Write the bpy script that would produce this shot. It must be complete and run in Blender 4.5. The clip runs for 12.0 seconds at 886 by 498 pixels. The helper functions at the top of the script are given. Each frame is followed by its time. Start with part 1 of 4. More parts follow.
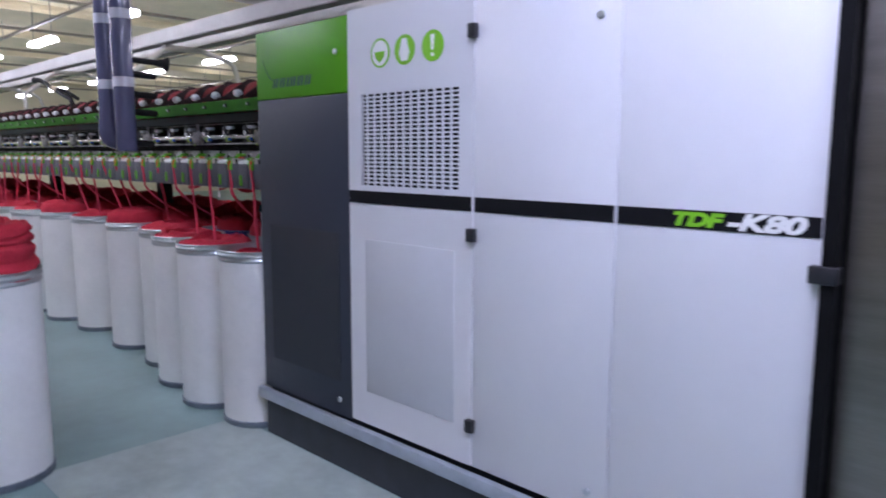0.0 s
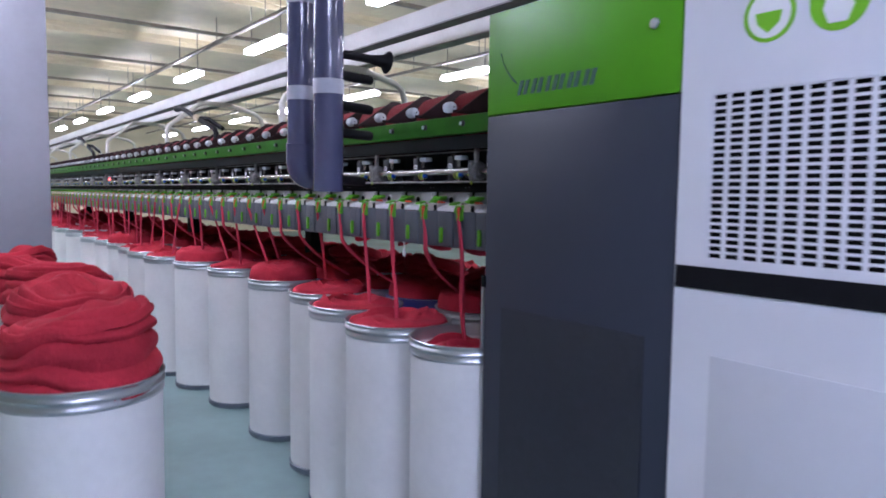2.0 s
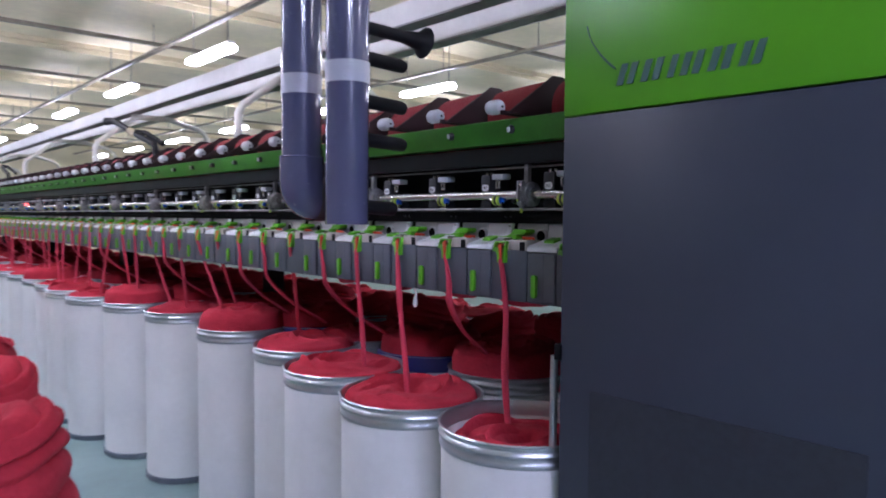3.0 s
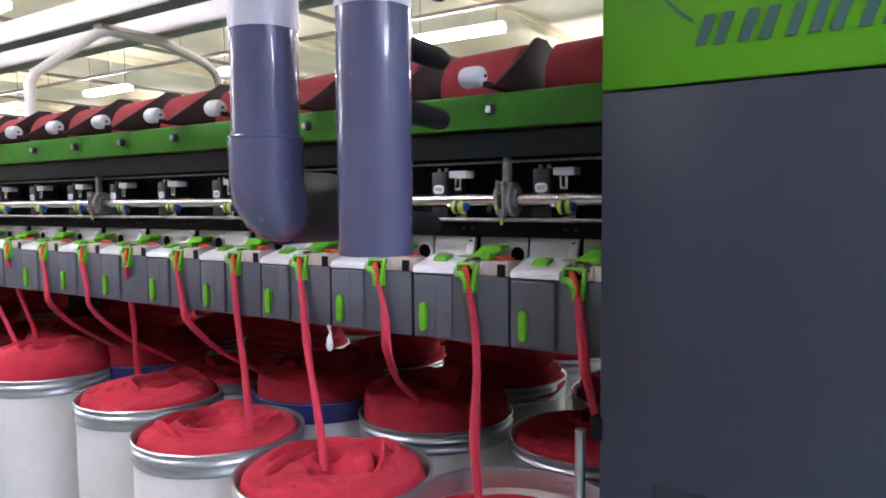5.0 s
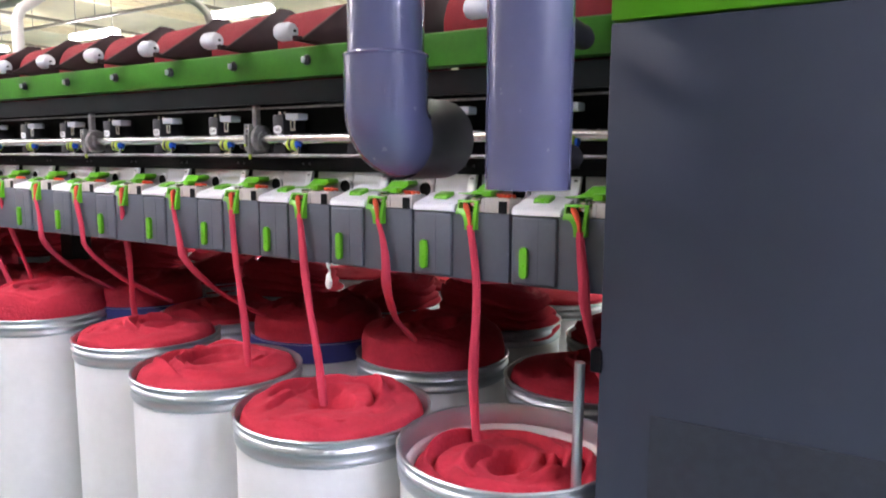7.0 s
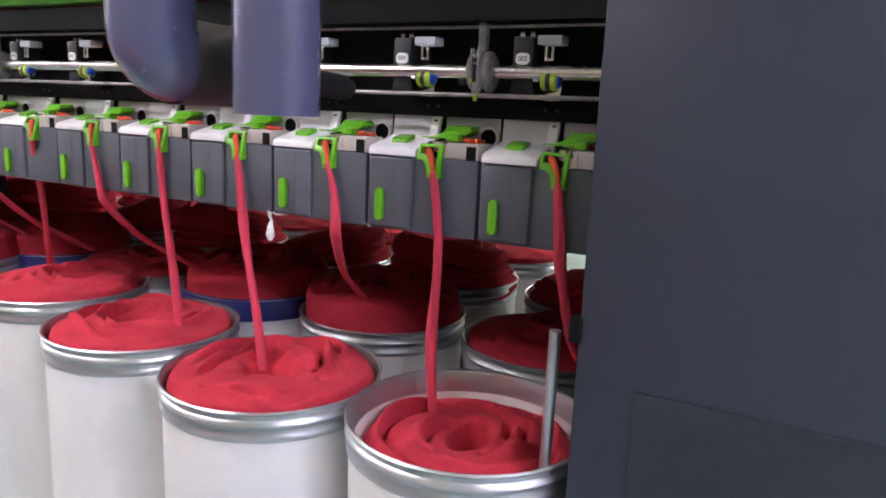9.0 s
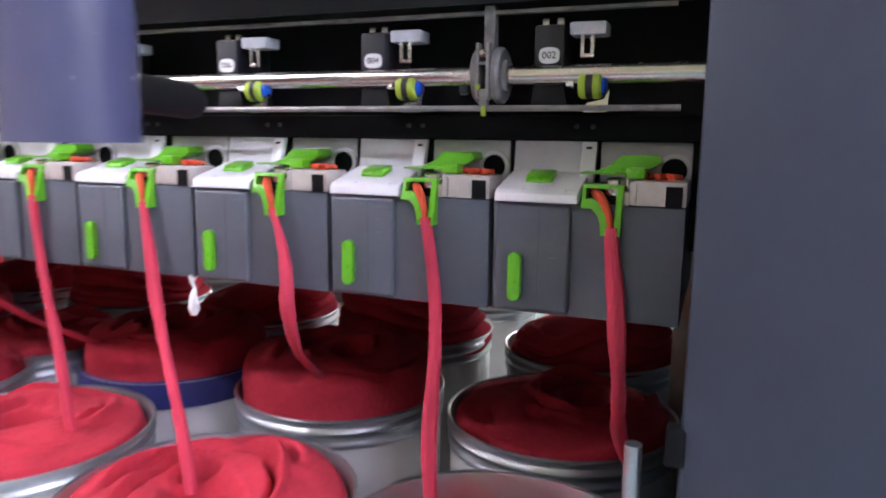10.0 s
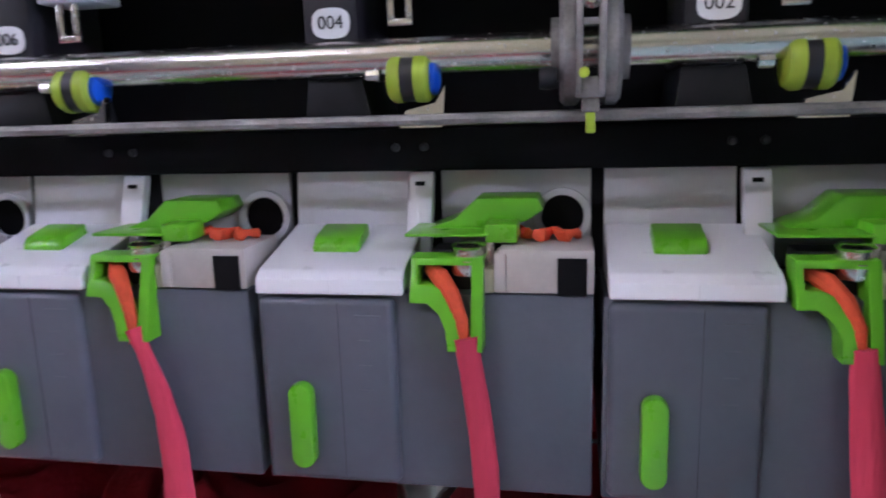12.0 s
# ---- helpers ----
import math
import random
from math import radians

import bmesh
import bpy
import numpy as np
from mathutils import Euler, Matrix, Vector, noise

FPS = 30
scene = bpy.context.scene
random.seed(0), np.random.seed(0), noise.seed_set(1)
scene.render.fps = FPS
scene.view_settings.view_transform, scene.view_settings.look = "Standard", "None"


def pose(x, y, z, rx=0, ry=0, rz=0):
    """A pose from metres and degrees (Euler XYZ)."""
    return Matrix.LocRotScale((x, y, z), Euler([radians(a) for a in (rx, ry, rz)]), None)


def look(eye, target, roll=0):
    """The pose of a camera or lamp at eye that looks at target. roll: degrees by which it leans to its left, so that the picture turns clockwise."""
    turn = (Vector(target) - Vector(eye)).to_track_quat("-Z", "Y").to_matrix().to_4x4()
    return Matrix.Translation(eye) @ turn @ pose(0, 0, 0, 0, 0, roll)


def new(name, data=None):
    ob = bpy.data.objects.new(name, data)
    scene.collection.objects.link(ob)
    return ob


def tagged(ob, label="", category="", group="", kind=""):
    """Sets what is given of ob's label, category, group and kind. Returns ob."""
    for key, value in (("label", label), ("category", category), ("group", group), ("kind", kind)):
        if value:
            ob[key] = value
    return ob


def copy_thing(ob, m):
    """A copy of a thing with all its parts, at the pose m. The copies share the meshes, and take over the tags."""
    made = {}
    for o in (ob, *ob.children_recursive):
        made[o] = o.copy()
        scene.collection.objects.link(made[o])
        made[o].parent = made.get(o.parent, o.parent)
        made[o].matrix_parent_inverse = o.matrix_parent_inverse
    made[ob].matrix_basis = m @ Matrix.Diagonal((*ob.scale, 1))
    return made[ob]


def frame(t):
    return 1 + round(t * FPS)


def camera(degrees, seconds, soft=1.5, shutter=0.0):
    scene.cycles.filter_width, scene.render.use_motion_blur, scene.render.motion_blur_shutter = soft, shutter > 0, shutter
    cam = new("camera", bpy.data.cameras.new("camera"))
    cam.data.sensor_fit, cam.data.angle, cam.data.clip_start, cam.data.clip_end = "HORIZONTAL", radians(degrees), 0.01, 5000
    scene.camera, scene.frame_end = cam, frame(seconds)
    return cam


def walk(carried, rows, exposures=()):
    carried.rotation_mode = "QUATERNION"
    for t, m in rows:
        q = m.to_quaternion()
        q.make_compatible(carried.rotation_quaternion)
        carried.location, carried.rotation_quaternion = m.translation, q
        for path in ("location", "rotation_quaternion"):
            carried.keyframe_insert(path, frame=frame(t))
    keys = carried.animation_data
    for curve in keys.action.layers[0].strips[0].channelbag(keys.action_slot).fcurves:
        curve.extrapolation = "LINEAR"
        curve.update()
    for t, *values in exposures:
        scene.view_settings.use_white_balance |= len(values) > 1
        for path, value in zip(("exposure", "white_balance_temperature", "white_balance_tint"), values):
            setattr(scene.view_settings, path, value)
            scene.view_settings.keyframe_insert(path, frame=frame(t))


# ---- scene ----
cam = camera(64.2, 12.0, soft=1.8, shutter=0.4)
PATH = [
    (0, (0.086, 0.117, 1.483), (-1.293, 1.54, 1.218), 0.2),
    (0.5, (-0.202, 0.206, 1.477), (-1.689, 1.525, 1.257), -1.6),
    (1, (-0.509, 0.365, 1.464), (-2.066, 1.602, 1.26), -0.7),
    (1.5, (-0.883, 0.495, 1.482), (-2.508, 1.648, 1.311), 1.9),
    (2, (-1.302, 0.556, 1.492), (-2.901, 1.746, 1.338), 0.8),
    (2.5, (-1.673, 0.678, 1.514), (-3.28, 1.865, 1.424), 0.8),
    (3, (-2.041, 0.776, 1.516), (-3.54, 2.097, 1.427), 0.5),
    (5, (-2.667, 0.974, 1.574), (-3.762, 2.643, 1.444), -0.4),
    (5.5, (-2.68, 0.967, 1.571), (-3.754, 2.648, 1.436), -0.2),
    (6, (-2.682, 0.966, 1.56), (-3.761, 2.644, 1.423), 0.3),
    (6.5, (-2.682, 0.963, 1.555), (-3.759, 2.638, 1.37), 0.4),
    (7, (-2.684, 0.963, 1.538), (-3.751, 2.635, 1.28), 0.3),
    (7.5, (-2.681, 0.976, 1.522), (-3.727, 2.642, 1.161), 0.2),
    (9.5, (-2.9, 1.197, 1.508), (-3.761, 2.966, 1.149), 2.3),
    (10, (-3.048, 1.359, 1.504), (-3.777, 3.195, 1.192), 0.7),
    (10.5, (-3.168, 1.503, 1.512), (-3.626, 3.426, 1.206), -1.0),
    (11, (-3.227, 1.66, 1.537), (-3.698, 3.571, 1.178), 0.1),
    (11.5, (-3.298, 1.756, 1.551), (-3.874, 3.624, 1.145), -0.9),
    (12, (-3.337, 1.761, 1.545), (-3.692, 3.692, 1.162), -1.7),
]
walk(cam, [(t, look(eye, target, roll)) for t, eye, target, roll in PATH],
     exposures=[(0, -0.34, 5750, 15), (1.5, -0.24, 5600, 15), (2.5, -0.10, 5500, 16), (3.0, -0.12, 5550, 17), (5.0, 0.58, 6200, 12), (5.5, 0.72, 6250, 12), (7.5, 0.94, 6450, 12), (9.5, 0.70, 6600, 15), (10.0, 1.12, 6150, 16), (10.5, 1.20, 5700, 17), (11.0, 0.68, 5750, 18), (12, 0.68, 5800, 19)])

# ---- light: closed hall, fluorescent battens only ----
world = bpy.data.worlds.new("hall_world")
scene.world = world
world.use_nodes = True
world.node_tree.nodes["Background"].inputs[0].default_value = (0.75, 0.8, 1.0, 1)
world.node_tree.nodes["Background"].inputs[1].default_value = 0.02


# ---- materials ----
def material(name, color, rough=0.5, metal=0.0, vary=0.08, scale=6.0, bump=0.0, bump_scale=80.0, coat=0.0,
             streak=None, spec=0.5, emit=None, sheen=0.0, island=0.0):
    m = bpy.data.materials.new(name)
    m.use_nodes = True
    nt = m.node_tree
    b = nt.nodes["Principled BSDF"]
    b.inputs["Metallic"].default_value = metal
    b.inputs["Coat Weight"].default_value = coat
    b.inputs["Specular IOR Level"].default_value = spec
    b.inputs["Sheen Weight"].default_value = sheen
    co = nt.nodes.new("ShaderNodeTexCoord")
    mp = nt.nodes.new("ShaderNodeMapping")
    mp.inputs["Scale"].default_value = streak or (1, 1, 1)
    nt.links.new(co.outputs["Object"], mp.inputs[0])
    n = nt.nodes.new("ShaderNodeTexNoise")
    n.inputs["Scale"].default_value = scale
    n.inputs["Detail"].default_value = 6
    nt.links.new(mp.outputs[0], n.inputs["Vector"])
    n2 = nt.nodes.new("ShaderNodeTexNoise")
    n2.inputs["Scale"].default_value = scale * 9
    n2.inputs["Detail"].default_value = 4
    nt.links.new(mp.outputs[0], n2.inputs["Vector"])
    mix = nt.nodes.new("ShaderNodeMath")
    mix.operation = "MULTIPLY_ADD"
    nt.links.new(n2.outputs[0], mix.inputs[0])
    mix.inputs[1].default_value = 0.35
    nt.links.new(n.outputs[0], mix.inputs[2])
    ramp = nt.nodes.new("ShaderNodeValToRGB")
    lo = [max(0, c * (1 - 2.2 * vary)) for c in color[:3]]
    hi = [min(1, c * (1 + 1.2 * vary)) for c in color[:3]]
    ramp.color_ramp.elements[0].position, ramp.color_ramp.elements[1].position = 0.3, 1.0
    ramp.color_ramp.elements[0].color, ramp.color_ramp.elements[1].color = (*lo, 1), (*hi, 1)
    nt.links.new(mix.outputs[0], ramp.inputs[0])
    out = ramp.outputs[0]
    if island:
        oi = nt.nodes.new("ShaderNodeObjectInfo")
        hs = nt.nodes.new("ShaderNodeHueSaturation")
        mr = nt.nodes.new("ShaderNodeMapRange")
        mr.inputs[3].default_value, mr.inputs[4].default_value = 1 - island, 1 + island
        nt.links.new(oi.outputs["Random"], mr.inputs[0])
        nt.links.new(mr.outputs[0], hs.inputs["Value"])
        nt.links.new(out, hs.inputs["Color"])
        out = hs.outputs[0]
    nt.links.new(out, b.inputs["Base Color"])
    rr = nt.nodes.new("ShaderNodeMapRange")
    rr.inputs[3].default_value, rr.inputs[4].default_value = max(0.03, rough - 0.08), min(1, rough + 0.08)
    nt.links.new(n2.outputs[0], rr.inputs[0])
    nt.links.new(rr.outputs[0], b.inputs["Roughness"])
    if bump:
        n3 = nt.nodes.new("ShaderNodeTexNoise")
        n3.inputs["Scale"].default_value = bump_scale
        n3.inputs["Detail"].default_value = 5
        nt.links.new(mp.outputs[0], n3.inputs["Vector"])
        bp = nt.nodes.new("ShaderNodeBump")
        bp.inputs["Strength"].default_value = bump
        bp.inputs["Distance"].default_value = 0.01
        nt.links.new(n3.outputs[0], bp.inputs["Height"])
        nt.links.new(bp.outputs[0], b.inputs["Normal"])
    if emit:
        b.inputs["Emission Color"].default_value = (*emit[:3], 1)
        b.inputs["Emission Strength"].default_value = emit[3]
    return m


M_WHITE = material("white_paint", (0.73, 0.73, 0.77), 0.32, vary=0.02, scale=2, bump=0.02, bump_scale=300)
M_GREY = material("slate_paint", (0.039, 0.046, 0.066), 0.40, spec=0.33, vary=0.05, scale=3, bump=0.03, bump_scale=350)
M_GREYPERF = material("slate_perforated", (0.022, 0.026, 0.038), 0.50, vary=0.15, scale=60, bump=0.3, bump_scale=500)
M_GREEN = material("apple_green_paint", (0.095, 0.34, 0.005), 0.38, vary=0.05, scale=4)
M_GREENP = material("green_plastic", (0.13, 0.46, 0.015), 0.3, vary=0.02, scale=8, coat=0.2)
M_GREENBAND = material("green_band_paint", (0.045, 0.20, 0.014), 0.4, vary=0.15, scale=12)
M_APRON = material("dark_apron_paint", (0.016, 0.019, 0.019), 0.45, vary=0.25, scale=9, spec=0.3)
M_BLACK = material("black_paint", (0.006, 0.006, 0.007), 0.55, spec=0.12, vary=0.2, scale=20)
M_BLACKP = material("black_plastic", (0.02, 0.02, 0.024), 0.4, vary=0.2, scale=30)
M_DARKSTEEL = material("oily_dark_steel", (0.014, 0.015, 0.017), 0.5, metal=0.0, spec=0.3, vary=0.3, scale=25)
M_STRIPE = material("stripe_black", (0.008, 0.008, 0.010), 0.6, vary=0.1, scale=20, spec=0.15)
M_PLINTH = material("plinth_paint", (0.03, 0.033, 0.045), 0.5, vary=0.2, scale=8)
M_RAIL = material("rail_paint", (0.45, 0.50, 0.58), 0.35, metal=0.3, vary=0.1, scale=10)
M_STEEL = material("polished_steel", (0.66, 0.64, 0.60), 0.25, metal=1.0, vary=0.06, scale=30)
M_RUBBER = material("black_rubber", (0.009, 0.009, 0.011), 0.6, vary=0.15, scale=30, spec=0.25)
M_BANDBLUE = material("blue_band", (0.030, 0.035, 0.19), 0.4, vary=0.1, scale=12)
M_BASERING = material("dull_base_ring", (0.16, 0.19, 0.23), 0.5, metal=0.3, vary=0.2, scale=14)
M_CREAM = material("cream_plastic", (0.62, 0.56, 0.42), 0.4, vary=0.06, scale=30)
M_CAST = material("worn_cast_grey", (0.30, 0.29, 0.28), 0.42, metal=0.4, vary=0.3, scale=45, bump=0.2, bump_scale=160)
M_BRUSHED = material("brushed_steel", (0.27, 0.25, 0.23), 0.35, metal=0.9, vary=0.12, scale=3, streak=(1, 1, 8))
M_ZINC = material("galvanised_ring", (0.56, 0.59, 0.62), 0.34, metal=0.85, vary=0.05, scale=4)
M_CAN = material("can_white", (0.86, 0.855, 0.85), 0.36, vary=0.05, scale=4, bump=0.04, bump_scale=60, island=0.05)
M_SLIVER = material("red_cotton_sliver", (0.53, 0.038, 0.064), 0.95, vary=0.16, scale=9, bump=0.35, bump_scale=90, sheen=0.02, spec=0.12)
M_STRAND = material("red_cotton_strand", (0.66, 0.065, 0.115), 0.95, vary=0.12, scale=20, bump=0.35, bump_scale=160, sheen=0.03, spec=0.15,
                    streak=(1, 1, 0.15))
M_ORANGE = material("orange_fibre", (0.72, 0.09, 0.03), 0.8, vary=0.2, scale=40)
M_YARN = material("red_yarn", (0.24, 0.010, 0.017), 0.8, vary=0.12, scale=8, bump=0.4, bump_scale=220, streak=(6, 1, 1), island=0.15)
# same yarn darkened: the shade on the unlit package ends is in the colour
M_YARNENDSHADE = material("red_yarn_end_shaded", (0.11, 0.006, 0.010), 0.9, vary=0.2, scale=30, bump=0.4, bump_scale=200)
M_ARM = material("maroon_black_arm", (0.030, 0.012, 0.013), 0.6, vary=0.2, scale=12, spec=0.3)
M_TUBE = material("paper_tube", (0.62, 0.50, 0.34), 0.7, vary=0.1, scale=20)
M_BOX = material("grey_box_plastic", (0.105, 0.116, 0.142), 0.38, vary=0.08, scale=14, bump=0.05, bump_scale=200, island=0.06)
M_LID = material("white_lid_plastic", (0.82, 0.82, 0.85), 0.3, vary=0.015, scale=6)
M_LIGHTGREY = material("light_grey_plastic", (0.70, 0.70, 0.73), 0.4, vary=0.08, scale=16)
M_BEIGE = material("beige_housing", (0.50, 0.46, 0.42), 0.45, vary=0.1, scale=30)
M_LIME = material("lime_rubber", (0.36, 0.50, 0.035), 0.5, vary=0.1, scale=40)
M_BLUE = material("blue_cap", (0.01, 0.10, 0.60), 0.35, vary=0.1, scale=40)
M_BOBBIN = material("white_roller_plastic", (0.62, 0.64, 0.68), 0.35, vary=0.08, scale=30)
M_PIPE = material("grey_blue_pvc", (0.095, 0.10, 0.19), 0.24, vary=0.05, scale=5, coat=0.7)
M_PIPEDARK = material("pipe_inside", (0.03, 0.03, 0.045), 0.6, vary=0.2, scale=10)
M_SLEEVE = material("dark_rubber_sleeve", (0.045, 0.040, 0.045), 0.45, vary=0.2, scale=14)
M_TAPE = material("joint_tape", (0.55, 0.56, 0.66), 0.3, vary=0.05, scale=10)
M_FLOOR = material("green_epoxy_floor", (0.27, 0.39, 0.385), 0.38, vary=0.20, scale=1.1, bump=0.05, bump_scale=20)
M_WALKWAY = material("pale_floor_strip", (0.42, 0.50, 0.48), 0.33, vary=0.24, scale=1.6)
M_CEIL = material("cream_ceiling", (0.80, 0.71, 0.50), 0.6, vary=0.12, scale=1.2)
M_WALL = material("cream_wall", (0.80, 0.73, 0.54), 0.7, vary=0.06, scale=1.0)
M_COLUMN = material("column_paint", (0.36, 0.37, 0.43), 0.4, vary=0.06, scale=3)
M_TRACK = material("track_grey", (0.74, 0.73, 0.72), 0.4, vary=0.08, scale=4)
M_TRACKDARK = material("track_edge", (0.28, 0.27, 0.26), 0.5, vary=0.2, scale=10)
M_TUBEWHITE = material("white_tube_paint", (0.72, 0.70, 0.64), 0.4, vary=0.05, scale=10)
M_CONDUIT = material("conduit_grey", (0.25, 0.22, 0.17), 0.5, vary=0.2, scale=10)
M_LAMP = material("lamp_diffuser", (0.9, 0.9, 0.9), 0.4, emit=(1.0, 0.93, 0.98, 34.0))
M_LAMPCOOL = material("cool_lamp_diffuser", (0.9, 0.9, 0.9), 0.4, emit=(0.91, 0.91, 1.20, 72.0))
M_LAMPAISLE = material("aisle_lamp_diffuser", (0.9, 0.9, 0.9), 0.4, emit=(1.0, 0.95, 1.06, 39.0))
M_LED = material("red_signal", (0.6, 0.02, 0.02), 0.3, emit=(1.0, 0.12, 0.1, 6.0))
M_TEXTW = material("white_print", (0.85, 0.85, 0.85), 0.4, vary=0.02)
M_TEXTG = material("green_print", (0.22, 0.55, 0.02), 0.4, vary=0.02)
M_LOGO = material("slate_print", (0.05, 0.12, 0.10), 0.4, vary=0.05)
M_INK = material("black_ink", (0.015, 0.015, 0.015), 0.5, vary=0.05)
M_PERF = material("perforated_white", (0.60, 0.61, 0.65), 0.5, vary=0.03, scale=3, bump=0.08, bump_scale=700)


# ---- mesh helpers ----
def empty(name, m=None):
    ob = new(name)
    ob.matrix_basis = m or Matrix()
    return ob


def finish(bm, name, mat, smooth=35):
    bmesh.ops.recalc_face_normals(bm, faces=bm.faces)
    me = bpy.data.meshes.new(name)
    bm.to_mesh(me)
    bm.free()
    if smooth:
        me.shade_smooth()
        me.set_sharp_from_angle(angle=radians(smooth))
    me.materials.append(mat)
    return me


def part(name, bm, mat, parent=None, label="", smooth=35):
    ob = new(name, finish(bm, name, mat, smooth) if isinstance(bm, bmesh.types.BMesh) else bm)
    ob.parent = parent
    if label:
        ob["label"] = label
    return ob


def box(x0, x1, y0, y1, z0, z1, bevel=0.0, bm=None, seg=2):
    b = bmesh.new()
    bmesh.ops.create_cube(b, size=1.0)
    for v in b.verts:
        v.co = Vector(((x0 + x1) / 2 + v.co.x * (x1 - x0), (y0 + y1) / 2 + v.co.y * (y1 - y0), (z0 + z1) / 2 + v.co.z * (z1 - z0)))
    if bevel:
        bmesh.ops.bevel(b, geom=list(b.edges), offset=bevel, segments=seg, affect="EDGES", profile=0.5)
    return join(bm, b)


def join(bm, b):
    if bm is None:
        return b
    tmp = bpy.data.meshes.new("tmp")
    b.to_mesh(tmp)
    b.free()
    bm.from_mesh(tmp)
    bpy.data.meshes.remove(tmp)
    return bm


def prism(pts, axis, a0, a1, bm=None, bevel=0.0):
    """Extrudes a closed outline of (u, v) along an axis; u, v are the other two axes in order."""
    b = bmesh.new()
    put = {"x": lambda u, v, a: (a, u, v), "y": lambda u, v, a: (u, a, v), "z": lambda u, v, a: (u, v, a)}[axis]
    lo = [b.verts.new(put(u, v, a0)) for u, v in pts]
    hi = [b.verts.new(put(u, v, a1)) for u, v in pts]
    b.faces.new(lo)
    b.faces.new(hi[::-1])
    for i in range(len(pts)):
        j = (i + 1) % len(pts)
        b.faces.new((lo[i], lo[j], hi[j], hi[i]))
    if bevel:
        bmesh.ops.recalc_face_normals(b, faces=b.faces)
        bmesh.ops.bevel(b, geom=list(b.edges), offset=bevel, segments=2, affect="EDGES", profile=0.5)
    return join(bm, b)


def ring_frame(outer, inner, y0, y1):
    """A flat frame between two outlines of equal length in x, z, from y0 to y1."""
    b = bmesh.new()
    loops = [[b.verts.new((u, y, v)) for u, v in pts] for y in (y0, y1) for pts in (outer, inner)]
    o0, i0, o1, i1 = loops
    for k in range(len(outer)):
        j = (k + 1) % len(outer)
        b.faces.new((o0[k], o0[j], i0[j], i0[k]))
        b.faces.new((o1[k], i1[k], i1[j], o1[j]))
        b.faces.new((o0[k], o1[k], o1[j], o0[j]))
        b.faces.new((i0[k], i0[j], i1[j], i1[k]))
    bmesh.ops.recalc_face_normals(b, faces=b.faces)
    edge = [e for e in b.edges if all(abs(v.co.y - y0) < 1e-6 for v in e.verts) and e.calc_face_angle(0) > 1]
    bmesh.ops.bevel(b, geom=edge, offset=0.0011, segments=2, affect="EDGES", profile=0.5)
    return b


def sweep(points, radii, seg=12, bm=None, flat=1.0, caps=True):
    """A tube through points; radii one number or one a point; flat squeezes one axis."""
    b = bm or bmesh.new()
    pts = [Vector(p) for p in points]
    if not isinstance(radii, (list, tuple)):
        radii = [radii] * len(pts)
    rings = []
    ref = None
    for i, p in enumerate(pts):
        d = (pts[min(i + 1, len(pts) - 1)] - pts[max(i - 1, 0)]).normalized()
        if ref is None:
            ref = Vector((1, 0, 0)) if abs(d.x) < 0.8 else Vector((0, 0, 1))
        u = (ref - d * ref.dot(d)).normalized()
        v = d.cross(u)
        ref = u
        rings.append([b.verts.new(p + radii[i] * (math.cos(2 * math.pi * k / seg) * u + flat * math.sin(2 * math.pi * k / seg) * v)) for k in range(seg)])
    for r0, r1 in zip(rings, rings[1:]):
        for k in range(seg):
            b.faces.new((r0[k], r0[(k + 1) % seg], r1[(k + 1) % seg], r1[k]))
    if caps:
        b.faces.new(rings[0][::-1])
        b.faces.new(rings[-1])
    return b


def lathe(profile, seg=32, bm=None, close=False):
    """Turns (r, z) pairs about the z axis."""
    b = bm or bmesh.new()
    rings = []
    for r, z in profile:
        if r < 1e-6:
            rings.append([b.verts.new((0, 0, z))])
        else:
            rings.append([b.verts.new((r * math.cos(2 * math.pi * k / seg), r * math.sin(2 * math.pi * k / seg), z)) for k in range(seg)])
    if close:
        rings.append(rings[0])
    for r0, r1 in zip(rings, rings[1:]):
        for k in range(seg):
            j = (k + 1) % seg
            if len(r0) == 1 and len(r1) > 1:
                b.faces.new((r0[0], r1[j], r1[k]))
            elif len(r1) == 1 and len(r0) > 1:
                b.faces.new((r0[k], r0[j], r1[0]))
            elif len(r0) > 1:
                b.faces.new((r0[k], r0[j], r1[j], r1[k]))
    return b


def lathe_x(profile, x, y, z, seg=20, bm=None):
    """Turns (r, s) pairs about an axis along x that starts at x, y, z."""
    b = lathe(profile, seg)
    bmesh.ops.transform(b, matrix=pose(x, y, z, 0, 90, 0), verts=b.verts)
    return join(bm, b)


def text_mesh(text, size, mat, shear=0.0, extrude=0.0006, bold=0.0):
    cu = bpy.data.curves.new("text", "FONT")
    cu.body, cu.size, cu.shear, cu.extrude = text, size, shear, extrude
    cu.offset = bold
    cu.align_x, cu.align_y = "CENTER", "CENTER"
    ob = bpy.data.objects.new("text", cu)
    scene.collection.objects.link(ob)
    me = bpy.data.meshes.new_from_object(ob.evaluated_get(bpy.context.evaluated_depsgraph_get()))
    bpy.data.objects.remove(ob)
    me.materials.clear()
    me.materials.append(mat)
    return me


GAUGE = 0.235          # spacing of the spinning units
UNITS = 64
FLOOR = 0.03
FRONT = 2.2            # front of the feed boxes
AXIS = 2.9             # the machine's middle plane
CAB = 2.045            # front of the end cabinet
RUN = -3.084 - GAUGE * UNITS


